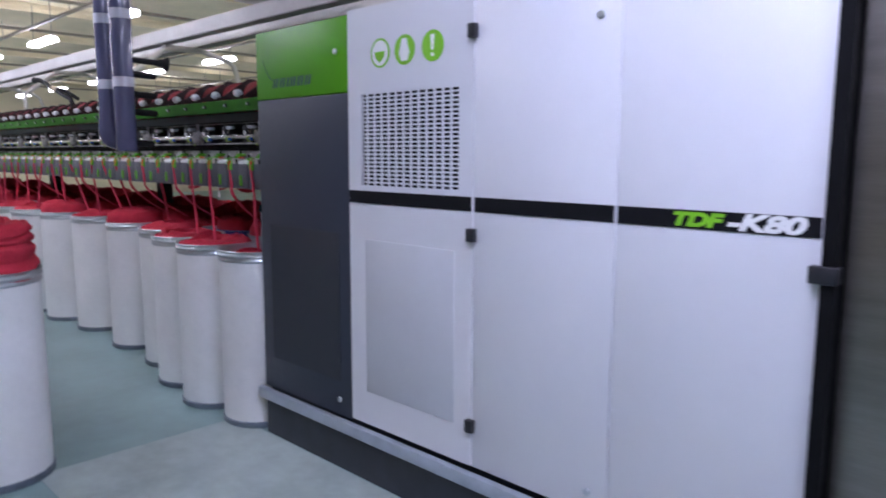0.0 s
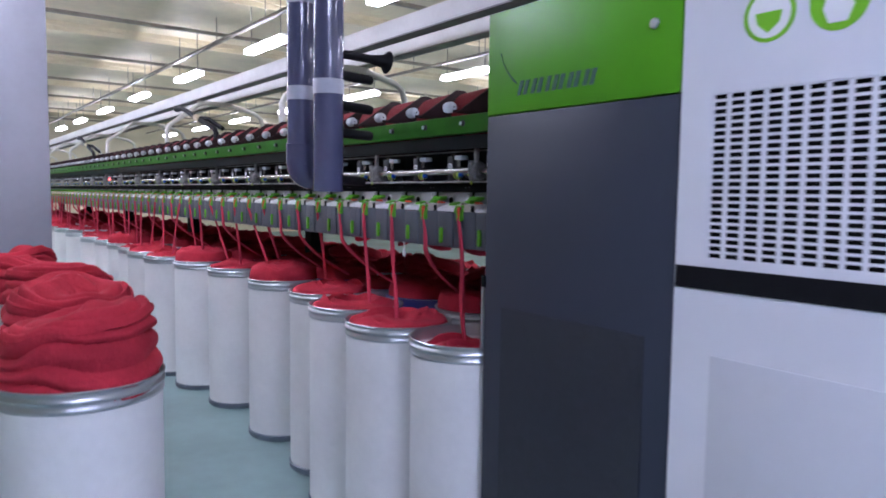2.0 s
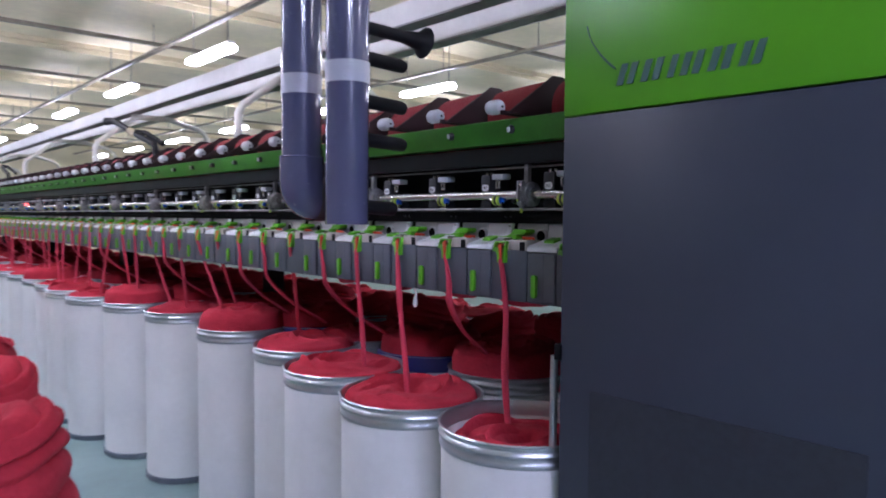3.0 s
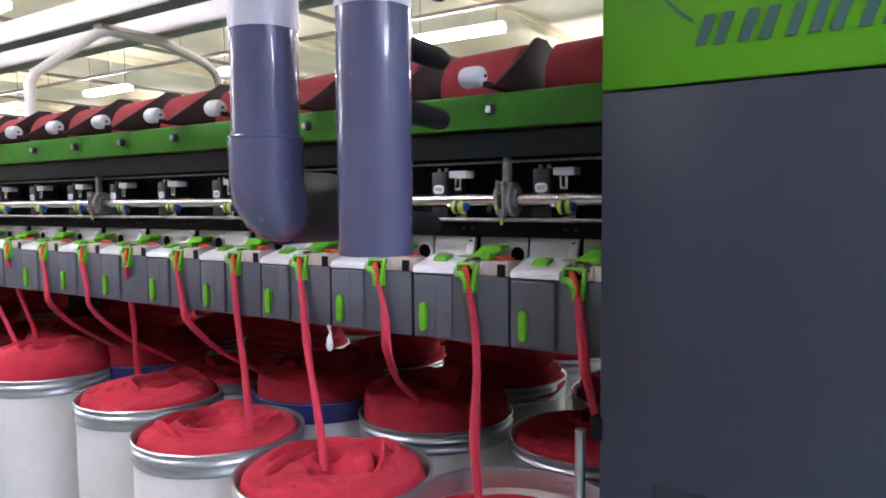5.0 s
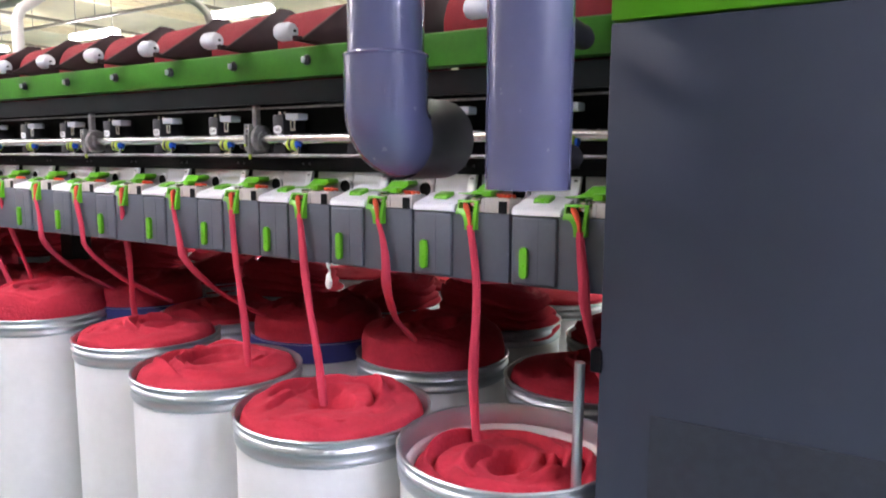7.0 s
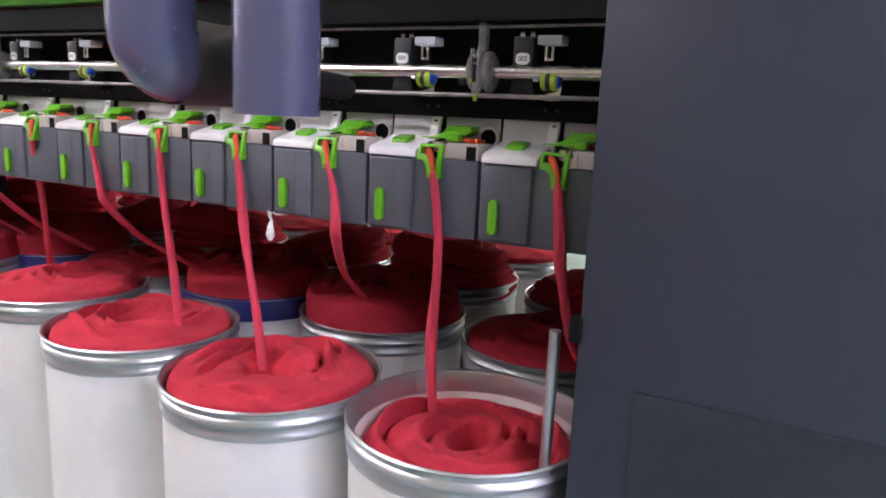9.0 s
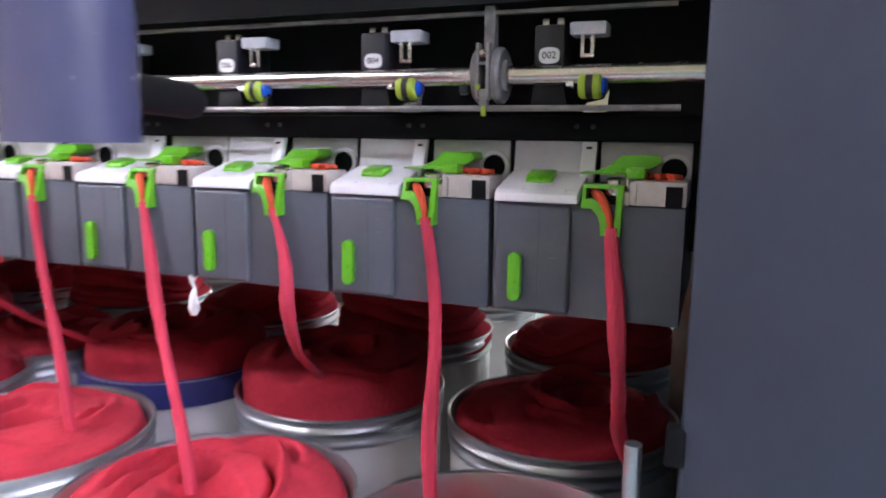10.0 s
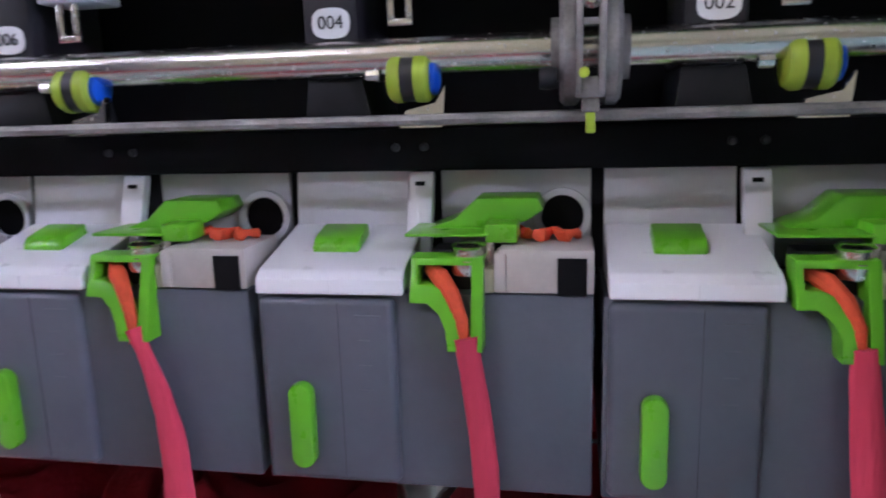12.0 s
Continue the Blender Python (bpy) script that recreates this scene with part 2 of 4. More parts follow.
# ---- the hall ----
def hall():
    bm = box(-26, 7, -9, 16, FLOOR - 0.1, FLOOR)
    tagged(part("floor", bm, M_FLOOR), kind="structure", label="worn green epoxy factory floor", category="floor")
    bm = box(-3.35, 4, 1.02, 2.03, FLOOR, FLOOR + 0.003)
    tagged(part("floor_strip", bm, M_WALKWAY), kind="structure", label="pale worn strip of floor beside the cabinet", category="floor")
    bm = box(-26, 7, -9, 16, 3.72, 3.85)
    for k in range(12):
        x = 5.0 - 2.85 * k
        box(x - 0.06, x + 0.06, -9, 16, 3.66, 3.72, bm=bm)
        box(x - 0.018, x + 0.018, -9, 16, 3.60, 3.66, bm=bm)
    tagged(part("ceiling", bm, M_CEIL), kind="structure", label="cream panelled ceiling with dark cross joints", category="ceiling")
    for name, dims in (("wall_north", (-26.2, 7.2, 16, 16.2)), ("wall_south", (-26.2, 7.2, -9.2, -9)), ("wall_west", (-26.2, -26, -9, 16)), ("wall_east", (7, 7.2, -9, 16))):
        tagged(part(name, box(*dims, FLOOR - 0.1, 3.85), M_WALL), kind="structure", label="plain cream factory wall", category="wall")
    for k in range(11):
        x = 3.4 - 2.85 * k
        tagged(part("trim", box(x - 0.03, x + 0.03, -9, 16, 3.56, 3.60), M_CONDUIT), kind="structure", label="dark cross bar under the ceiling", category="beam")


def lamp_fixture(glow):
    lamp = empty("ceiling_lamp")
    tagged(lamp, "white fluorescent batten lamp hanging on thin rods", "ceiling lamp", "hall lamps")
    part("diffuser", box(-0.49, 0.49, -0.07, 0.07, -0.030, 0.030, 0.015), glow, lamp, "glowing white diffuser")
    part("housing", box(-0.51, 0.51, -0.035, 0.035, 0.032, 0.06, 0.006), M_TRACK, lamp)
    for x in (-0.42, 0.42):
        part("rod", sweep([(x, 0, 0.06), (x, 0, 0.572)], 0.006, 6), M_CONDUIT, lamp)
    return lamp


def lamps():
    base = lamp_fixture(M_LAMP)
    base.matrix_basis = pose(-6.25, 3.8, 3.15)
    for y in (3.8, 6.7, 9.6):
        for k in range(-3, 7):
            if (y, k) != (3.8, 0):
                copy_thing(base, pose(-6.25 - 2.85 * k, y, 3.15))
    # over the aisle and over the passage in front of the cabinet
    aisle = lamp_fixture(M_LAMPAISLE)
    aisle.matrix_basis = pose(-5.1, 0.15, 3.15)
    for y in (0.15, 1.05):
        for k in range(7):
            if (y, k) != (0.15, 0):
                copy_thing(aisle, pose(-5.1 - 2.5 * k, y, 3.15))
    # cooler battens over the passage
    cool = lamp_fixture(M_LAMPCOOL)
    tagged(cool, "cool white fluorescent batten lamp hanging on thin rods", "ceiling lamp", "passage lamps")
    cool.matrix_basis = pose(-0.4, 0.1, 3.15)
    for x, y in ((-0.4, 0.95), (2.6, 0.1), (2.6, 0.95)):
        copy_thing(cool, pose(x, y, 3.15))
    for y in (3.55, 6.45, 9.35):
        tray = empty("conduit_run")
        tagged(tray, "thin grey conduit run hanging under the ceiling", "conduit")
        part("conduit", box(-25, 6, y - 0.03, y + 0.03, 3.28, 3.31, 0.004), M_CONDUIT, tray)
        for k in range(20):
            x = 5.0 - 1.5 * k
            part("rod", sweep([(x, y, 3.31), (x, y, 3.60)], 0.005, 6), M_CONDUIT, tray)


# ---- the end cabinet ----
def cabinet():
    cab = empty("machine_cabinet", pose(0, 0, 0))
    tagged(cab, "white and slate control cabinet of a spinning machine", "machine cabinet")
    P = lambda n, b, m, lab="", s=35: part(n, b, m, cab, lab, s)  # noqa: E731
    P("carcass", box(-3.05, -0.44, CAB + 0.022, 3.70, 0.26, 2.06, 0.004), M_GREY)
    P("plinth", box(-3.06, -0.45, CAB - 0.004, 3.68, FLOOR, 0.262), M_PLINTH, "dark painted plinth")
    P("bumper_rail", box(-3.085, -0.45, CAB - 0.04, CAB - 0.006, 0.226, 0.281, 0.006), M_RAIL, "pale grey metal bumper rail")
    P("lower_panel", box(-3.071, -2.349, CAB, CAB + 0.02, 0.285, 1.743, 0.004), M_GREY, "slate grey painted steel door")
    P("upper_panel", box(-3.071, -2.349, CAB - 0.001, CAB + 0.02, 1.746, 2.066, 0.004), M_GREEN, "bright green header panel")
    P("door_vent", box(-2.983, -2.43, CAB - 0.003, CAB + 0.001, 0.45, 1.135), M_GREYPERF, "perforated slate vent plate")
    for x0, x1 in ((-2.343, -1.628), (-1.620, -1.040), (-1.034, -0.452)):
        if x0 > -2:
            P("door", box(x0, x1, CAB - 0.006, CAB + 0.02, 0.30, 2.078, 0.004), M_WHITE, "white painted steel door")
        P("stripe", box(x0 + 0.004, x1 - 0.004, CAB - 0.009, CAB - 0.0055, 1.277, 1.33), M_STRIPE, "black stripe across the door")
    # first white door with its two openings
    door = P("door", box(-2.343, -1.628, CAB - 0.006, CAB + 0.02, 1.745, 2.078), M_WHITE, "white steel door with grille")
    gx0, gx1, gz0, gz1 = -2.262, -1.694, 1.350, 1.732
    for dims in ((-2.343, gx0, gz0, 1.745), (gx1, -1.628, gz0, 1.745), (gx0, gx1, gz1, 1.745), (-2.343, -1.628, 0.30, gz0)):
        part("panel", box(dims[0], dims[1], CAB - 0.006, CAB + 0.02, dims[2], dims[3]), M_WHITE, door)
    # no real depth here: a black sheet gives the shade inside the grille
    part("grille_back", box(gx0, gx1, CAB + 0.012, CAB + 0.02, gz0, gz1), M_BLACK, door, "black sheet standing for the shade behind the grille")
    cols, rows = 13, 23
    cw, rh = (gx1 - gx0) / cols, (gz1 - gz0) / rows
    bar = finish(box(-0.0062, 0.0062, -0.0008, 0.0008, 0, gz1 - gz0), "grille_bar", M_WHITE)
    slat = finish(box(0, gx1 - gx0, -0.0008, 0.0008, -0.0033, 0.0033), "grille_slat", M_WHITE)
    for k in range(cols + 1):
        part("grille_bar", bar, None, door).location = (gx0 + k * cw, CAB - 0.0035, gz0)
    for k in range(rows + 1):
        part("grille_slat", slat, None, door).location = (gx0, CAB - 0.003, gz0 + k * rh)
    P("filter_panel", box(-2.237, -1.717, CAB - 0.0085, CAB - 0.005, 0.45, 1.123, 0.001), M_PERF, "fine perforated white filter panel")
    for x in (-1.624, -1.036):
        P("door_frame", box(x - 0.012, x + 0.012, CAB + 0.002, CAB + 0.021, 0.30, 2.07), M_WHITE)
    for z in (1.916, 1.191, 0.464):
        P("hinge", box(-1.641, -1.605, CAB - 0.03, CAB - 0.004, z - 0.025, z + 0.025, 0.004), M_BLACKP, "black door hinge")
    P("hinge", box(-0.475, -0.405, CAB - 0.035, CAB + 0.004, 1.165, 1.21, 0.004), M_BLACKP, "black door latch")
    P("latch", box(-3.085, -3.066, CAB - 0.006, CAB + 0.02, 1.19, 1.228, 0.003), M_BLACK, "small black side latch")
    for x, z in ((-1.11, 1.906), (-1.11, 0.378), (-2.427, 1.922), (-2.43, 0.365)):
        b = lathe([(0.0, 0.0), (0.013, 0.0), (0.013, 0.006), (0.010, 0.009), (0.0, 0.009)], 16)
        bmesh.ops.transform(b, matrix=pose(x, CAB - 0.006, z, 90, 0, 0), verts=b.verts)
        P("lock", b, M_ZINC, "round metal lock")
    P("edge_seal", box(-0.449, -0.412, CAB - 0.02, 3.6, FLOOR, 2.09), M_BLACK, "black rubber edge strip")
    # round green signs
    for k, x in enumerate((-2.132, -1.988, -1.833)):
        b = lathe([(0.0, 0.0), (0.058, 0.0), (0.058, 0.0015), (0.0, 0.0015)], 36)
        bmesh.ops.transform(b, matrix=pose(x, CAB - 0.006, 1.887, 90, 0, 0), verts=b.verts)
        sign = P("safety_sign", b, M_TEXTG, "round green and white safety sign")
        y0, y1 = CAB - 0.0095, CAB - 0.0078
        if k == 0:
            pts = [(x + 0.048 * math.cos(a), 1.887 + 0.05 * math.sin(a)) for a in np.linspace(0, 2 * math.pi, 28)[:-1]]
            part("symbol", prism(pts, "y", y0 + 0.001, y1), M_TEXTW, sign)
            pts = [(x - 0.03, 1.892), (x + 0.03, 1.892), (x + 0.024, 1.868), (x, 1.848), (x - 0.024, 1.868)]
            part("symbol", prism(pts, "y", y0 - 0.001, y0 + 0.0005), M_TEXTG, sign)
        elif k == 1:
            pts = [(x - 0.012, 1.93), (x + 0.012, 1.93), (x + 0.03, 1.875), (x + 0.018, 1.845), (x - 0.018, 1.845), (x - 0.03, 1.875)]
            part("symbol", prism(pts, "y", y0, y1), M_TEXTW, sign)
        else:
            pts = [(x - 0.011, 1.928), (x + 0.011, 1.928), (x + 0.006, 1.872), (x - 0.006, 1.872)]
            part("symbol", prism(pts, "y", y0, y1), M_TEXTW, sign)
            pts = [(x + 0.008 * math.cos(a), 1.855 + 0.008 * math.sin(a)) for a in np.linspace(0, 2 * math.pi, 13)[:-1]]
            part("symbol", prism(pts, "y", y0, y1), M_TEXTW, sign)
    # model lettering on the stripe
    for text, x, mat in (("TDF", -0.787, M_TEXTG), ("-K80", -0.598, M_TEXTW)):
        t = part("lettering", text_mesh(text, 0.061 if mat is M_TEXTW else 0.052, mat, 0.25, bold=0.0030), None, cab)
        t.matrix_basis = pose(x, CAB - 0.0105, 1.302, 90, 0, 0) @ Matrix.Diagonal((1.62 if mat is M_TEXTW else 1.5, 1.0, 1, 1))
    # maker's mark: plain slanted shapes and a curved stroke
    x = -2.93
    for w in (0.05, 0.052, 0.02, 0.05, 0.052, 0.05):
        for u, v in ((0.0, 0.30), (0.50, 0.80)) if w > 0.03 else ((0.0, 0.7),):
            pts = [(x + w * u, 1.797), (x + w * v, 1.797), (x + w * v + 0.014, 1.84), (x + w * u + 0.014, 1.84)]
            P("emblem", prism(pts, "y", CAB - 0.0035, CAB - 0.0005), M_LOGO, "dark slanted emblem shape")
        x += w + 0.008
    arc = [Vector((-3.008 + 0.075 * s, 0, 1.932 - 0.10 * (s ** 0.6))) for s in np.linspace(0, 1, 9)]
    pts = [(p.x, p.z + 0.004) for p in arc] + [(p.x + 0.01 * math.sin(3.1 * s), p.z - 0.012 * math.sin(3.1 * s)) for p, s in zip(arc[::-1], np.linspace(1, 0, 9))]
    P("emblem", prism(pts, "y", CAB - 0.0035, CAB - 0.0005), M_LOGO, "dark curved emblem stroke")
    # steel housing beyond the seal
    st = empty("steel_housing")
    tagged(st, "brushed stainless housing beside the white cabinet", "machine housing")
    part("body", box(-0.408, 1.6, CAB + 0.03, 3.6, FLOOR, 2.1, 0.01), M_BRUSHED, st)
    part("seam", box(0.3, 0.31, CAB + 0.026, CAB + 0.032, 0.1, 2.05), M_BLACK, st)
    pole = empty("guard_post")
    tagged(pole, "thin grey steel guard post at the cabinet corner", "post")
    part("post", sweep([(-3.122, 2.082, FLOOR), (-3.118, 2.082, 1.19)], 0.0092, 12), M_ZINC, pole)
    part("foot", lathe([(0, 0), (0.03, 0), (0.03, 0.006), (0, 0.006)], 16), M_ZINC, pole).location = (-3.122, 2.082, FLOOR)


# ---- the spinning machine ----
def unit_parts():
    """One feed box with its lid, guide and trumpet; x from 0 (right end) to -GAUGE."""
    u = empty("feed_unit")
    tagged(u, "grey feed box with white lid and green sliver guide", "feed unit", "feed units along the machine")
    P = lambda n, b, m, lab="", s=35: part(n, b, m, u, lab, s)  # noqa: E731
    W = GAUGE
    # housing: front plate in two leaves
    P("housing", prism([(FRONT, 1.284), (FRONT + 0.24, 1.30), (FRONT + 0.24, 1.42), (FRONT, 1.424)], "x", -W + 0.003, -0.003, bevel=0.002), M_BOX, "dark grey moulded front")
    P("cover", box(-W + 0.006, -0.133, FRONT - 0.0065, FRONT + 0.01, 1.287, 1.421, 0.0055, seg=4), M_BOX)
    b = box(-0.160, -0.142, FRONT - 0.0072, FRONT - 0.006, 1.4085, 1.4095)
    for z in (1.3915, 1.374, 1.3565):
        box(-0.159, -0.150, FRONT - 0.0070, FRONT - 0.006, z, z + 0.0007, bm=b)
    P("moulded_marks", b, M_BOX)
    P("seam", box(-0.172, -0.1717, FRONT - 0.0068, FRONT - 0.0063, 1.292, 1.418), M_DARKSTEEL)
    lid = [(FRONT - 0.009, 1.424), (FRONT - 0.008, 1.4345), (FRONT - 0.001, 1.4395), (FRONT + 0.075, 1.459), (FRONT + 0.075, 1.424)]
    P("lid", prism(lid, "x", -W + 0.006, -0.126, bevel=0.0015), M_LID, "white plastic lid", 18)
    P("lid_seam", box(-0.176, -0.1755, FRONT - 0.0092, FRONT - 0.007, 1.426, 1.434), M_LIGHTGREY)
    btn = [(FRONT + 0.026, 1.441), (FRONT + 0.025, 1.450), (FRONT + 0.030, 1.4555), (FRONT + 0.056, 1.4625), (FRONT + 0.058, 1.451)]
    P("button", prism(btn, "x", -0.199, -0.165, bevel=0.002), M_GREENP, "green push button")
    caps = [(-0.200 + 0.0085 * math.cos(a), (1.3535 if math.sin(a) > 0 else 1.3085) + 0.0085 * math.sin(a)) for a in np.linspace(0.01, 2 * math.pi - 0.01, 22)]
    b = prism(caps, "y", FRONT - 0.0155, FRONT - 0.005, bevel=0.002)
    P("lever", b, M_GREENP, "green lever")
    # sliver guide
    y0, y1 = FRONT - 0.0175, FRONT + 0.001
    outer = [(-0.121, 1.4485), (-0.121, 1.420), (-0.109, 1.420), (-0.1012, 1.413), (-0.097, 1.404), (-0.0958, 1.3895), (-0.073, 1.3895), (-0.073, 1.4485)]
    inner = [(-0.116, 1.4435), (-0.116, 1.4315), (-0.1075, 1.4315), (-0.100, 1.4285), (-0.090, 1.416), (-0.0872, 1.3945), (-0.0808, 1.3945), (-0.0808, 1.4435)]
    b = ring_frame(outer, inner, y0, y1)
    for v in b.verts:  # the mouth leans back over the box
        v.co.y += 0.016 * max(0.0, (v.co.z - 1.405) / 0.044)
    P("guide", b, M_GREENP, "green sliver guide bracket")
    P("guide_back", box(-0.118, -0.08, FRONT + 0.012, FRONT + 0.015, 1.424, 1.445), M_DARKSTEEL)
    pts = [(-0.110, FRONT + 0.010, 1.439), (-0.102, FRONT + 0.000, 1.435), (-0.093, FRONT - 0.008, 1.425), (-0.0865, FRONT - 0.013, 1.410), (-0.0855, FRONT - 0.012, 1.388)]
    P("sliver_end", sweep(pts, [0.005, 0.0065, 0.0055, 0.0042, 0.0045], 10), M_ORANGE, "orange-red sliver inside the guide")
    # metal bits and beige sensor housing
    cup = lathe([(0, 0), (0.012, 0), (0.013, 0.003), (0.013, 0.010), (0.0105, 0.012), (0.0105, 0.017), (0.012, 0.019), (0.009, 0.021), (0, 0.021)], 18)
    P("draft_cup", cup, M_STEEL, "steel cup under the trough").location = (-0.084, FRONT + 0.010, 1.436)
    P("cup_base", box(-0.0775, -0.0665, FRONT + 0.001, FRONT + 0.014, 1.424, 1.441, 0.002), M_CREAM, "cream plastic block")
    P("pin", sweep([(-0.0715, FRONT + 0.016, 1.441), (-0.0715, FRONT + 0.016, 1.456)], 0.004, 10), M_STEEL)
    P("inner_case", box(-0.112, -0.066, FRONT + 0.026, FRONT + 0.05, 1.424, 1.449, 0.002), M_DARKSTEEL)
    blk = box(-0.064, -0.003, FRONT - 0.001, FRONT + 0.055, 1.425, 1.4535, 0.0015)
    P("sensor_housing", blk, M_BEIGE, "beige sensor housing")
    P("sensor_edge", box(-0.0665, -0.0585, FRONT - 0.003, FRONT + 0.02, 1.4255, 1.452, 0.002), M_BEIGE)
    P("sensor_window", box(-0.026, -0.0075, FRONT - 0.0025, FRONT, 1.4245, 1.4485), M_BLACK, "black square window")
    w = [(-0.056 + 0.0036 * i, FRONT + 0.038 + 0.009 * math.sin(i * 1.1), 1.4575 + 0.0015 * math.sin(i * 1.9)) for i in range(13)]
    b = sweep(w, [0.002 + 0.0035 * abs(math.sin(i * 0.8 + 0.5)) for i in range(13)], 8, flat=0.7)
    P("orange_strip", b, M_ORANGE, "orange fibre waste")
    # back plates
    bl = [(FRONT + 0.078, 1.43), (FRONT + 0.073, 1.43), (FRONT + 0.083, 1.498), (FRONT + 0.088, 1.498)]
    P("back_plate", prism(bl, "x", -W + 0.006, -0.138), M_LIGHTGREY)
    b2 = box(-0.116, -0.003, FRONT + 0.088, FRONT + 0.094, 1.425, 1.498, 0.002)
    P("back_plate", b2, M_LIGHTGREY)
    tb = [(FRONT + 0.050, 1.44), (FRONT + 0.060, 1.44), (FRONT + 0.074, 1.478), (FRONT + 0.080, 1.498), (FRONT + 0.070, 1.498), (FRONT + 0.062, 1.474)]
    P("tab", prism(tb, "x", -0.137, -0.118, bevel=0.002), M_LID, "white plastic tab")
    P("tab_hole", box(-0.131, -0.124, FRONT + 0.066, FRONT + 0.070, 1.4885, 1.4915), M_BLACK)
    b = lathe([(0.0, 0.0), (0.0155, 0.0), (0.0155, 0.004), (0.0, 0.004)], 20)
    bmesh.ops.transform(b, matrix=pose(-0.024, FRONT + 0.087, 1.463, 90, 0, 0), verts=b.verts)
    P("port", b, M_BLACK, "round black suction port")
    b = lathe([(0.016, 0.0), (0.021, 0.0), (0.021, 0.006), (0.016, 0.006)], 24, close=True)
    bmesh.ops.transform(b, matrix=pose(-0.024, FRONT + 0.088, 1.463, 90, 0, 0), verts=b.verts)
    P("port_ring", b, M_LID)
    # green dish
    d = prism([(-0.118, 1.461), (-0.098, 1.468), (-0.082, 1.4825), (-0.040, 1.4825), (-0.036, 1.474), (-0.048, 1.466), (-0.076, 1.461)], "y", FRONT + 0.036, FRONT + 0.074, bevel=0.0015)
    box(-0.074, -0.052, FRONT + 0.014, FRONT + 0.038, 1.455, 1.468, 0.002, d)
    box(-0.128, -0.072, FRONT + 0.012, FRONT + 0.060, 1.4595, 1.4618, 0.0008, d)
    P("trough", d, M_GREENP, "green plastic trough")
    return u


def head_parts():
    """Bearing block, roller and plates over one feed unit."""
    h = empty("delivery_unit")
    tagged(h, "black bearing block with lime rubber roller", "delivery unit", "delivery units along the machine")
    P = lambda n, b, m, lab="", s=35: part(n, b, m, h, lab, s)  # noqa: E731
    y = 2.18
    P("bearing_block", box(-0.177, -0.143, y - 0.004, y + 0.07, 1.566, 1.632, 0.003), M_BLACKP, "black bearing block")
    P("block_foot", prism([(-0.177, 1.566), (-0.143, 1.566), (-0.138, 1.543), (-0.180, 1.543)], "y", y - 0.001, y + 0.07, bevel=0.001), M_DARKSTEEL)
    for x in (-0.168, -0.151):
        P("bolt", box(x - 0.004, x + 0.004, y + 0.01, y + 0.02, 1.632, 1.641, 0.001), M_STEEL)
    P("plate", box(-0.138, -0.098, y - 0.002, y + 0.03, 1.620, 1.634, 0.002), M_BOBBIN, "pale steel plate")
    b = box(-0.126, -0.1215, y, y + 0.003, 1.598, 1.620, 0.001)
    box(-0.115, -0.1105, y, y + 0.003, 1.598, 1.620, 0.001, b)
    box(-0.126, -0.1105, y, y + 0.003, 1.5955, 1.600, 0.001, b)
    P("wire_eye", b, M_STEEL)
    P("roller", lathe_x([(0.0, 0), (0.0125, 0), (0.0145, 0.003), (0.0145, 0.008)], -0.124, y - 0.004, 1.565), M_LIME, "lime green rubber roller")
    P("roller_band", lathe_x([(0.0138, 0.0), (0.0138, 0.008)], -0.116, y - 0.004, 1.565), M_BLACKP)
    P("roller", lathe_x([(0.0145, 0.0), (0.0145, 0.0065), (0.0125, 0.009), (0.009, 0.0092)], -0.108, y - 0.004, 1.565), M_LIME)
    P("cap", lathe_x([(0.0105, 0.0), (0.0102, 0.003), (0.007, 0.0045), (0.0, 0.005)], -0.0990, y - 0.004, 1.565), M_BLUE, "blue end cap")
    P("bracket", prism([(-0.118, 1.536), (-0.092, 1.536), (-0.090, 1.560), (-0.096, 1.550), (-0.114, 1.546)], "y", y - 0.012, y - 0.006), M_STEEL, "bent steel bracket")
    for x in (-0.137, -0.117):
        b = lathe([(0, 0), (0.003, 0), (0.003, 0.002), (0.0015, 0.003), (0, 0.003)], 10)
        bmesh.ops.transform(b, matrix=pose(x, 2.233, 1.5215, 90, 0, 0), verts=b.verts)
        P("screw", b, M_BLACKP)
    P("stud", lathe_x([(0.0, 0), (0.004, 0), (0.004, 0.008), (0.0, 0.008)], -0.138, y - 0.006, 1.567, 8), M_STEEL)
    seat = Matrix.Translation((-0.170, 2.212, 1.577)) @ Matrix.Scale(1.07, 4) @ Matrix.Translation((0.16, -2.176, -1.575))
    for c in h.children:
        c.data.transform(seat)
    return h


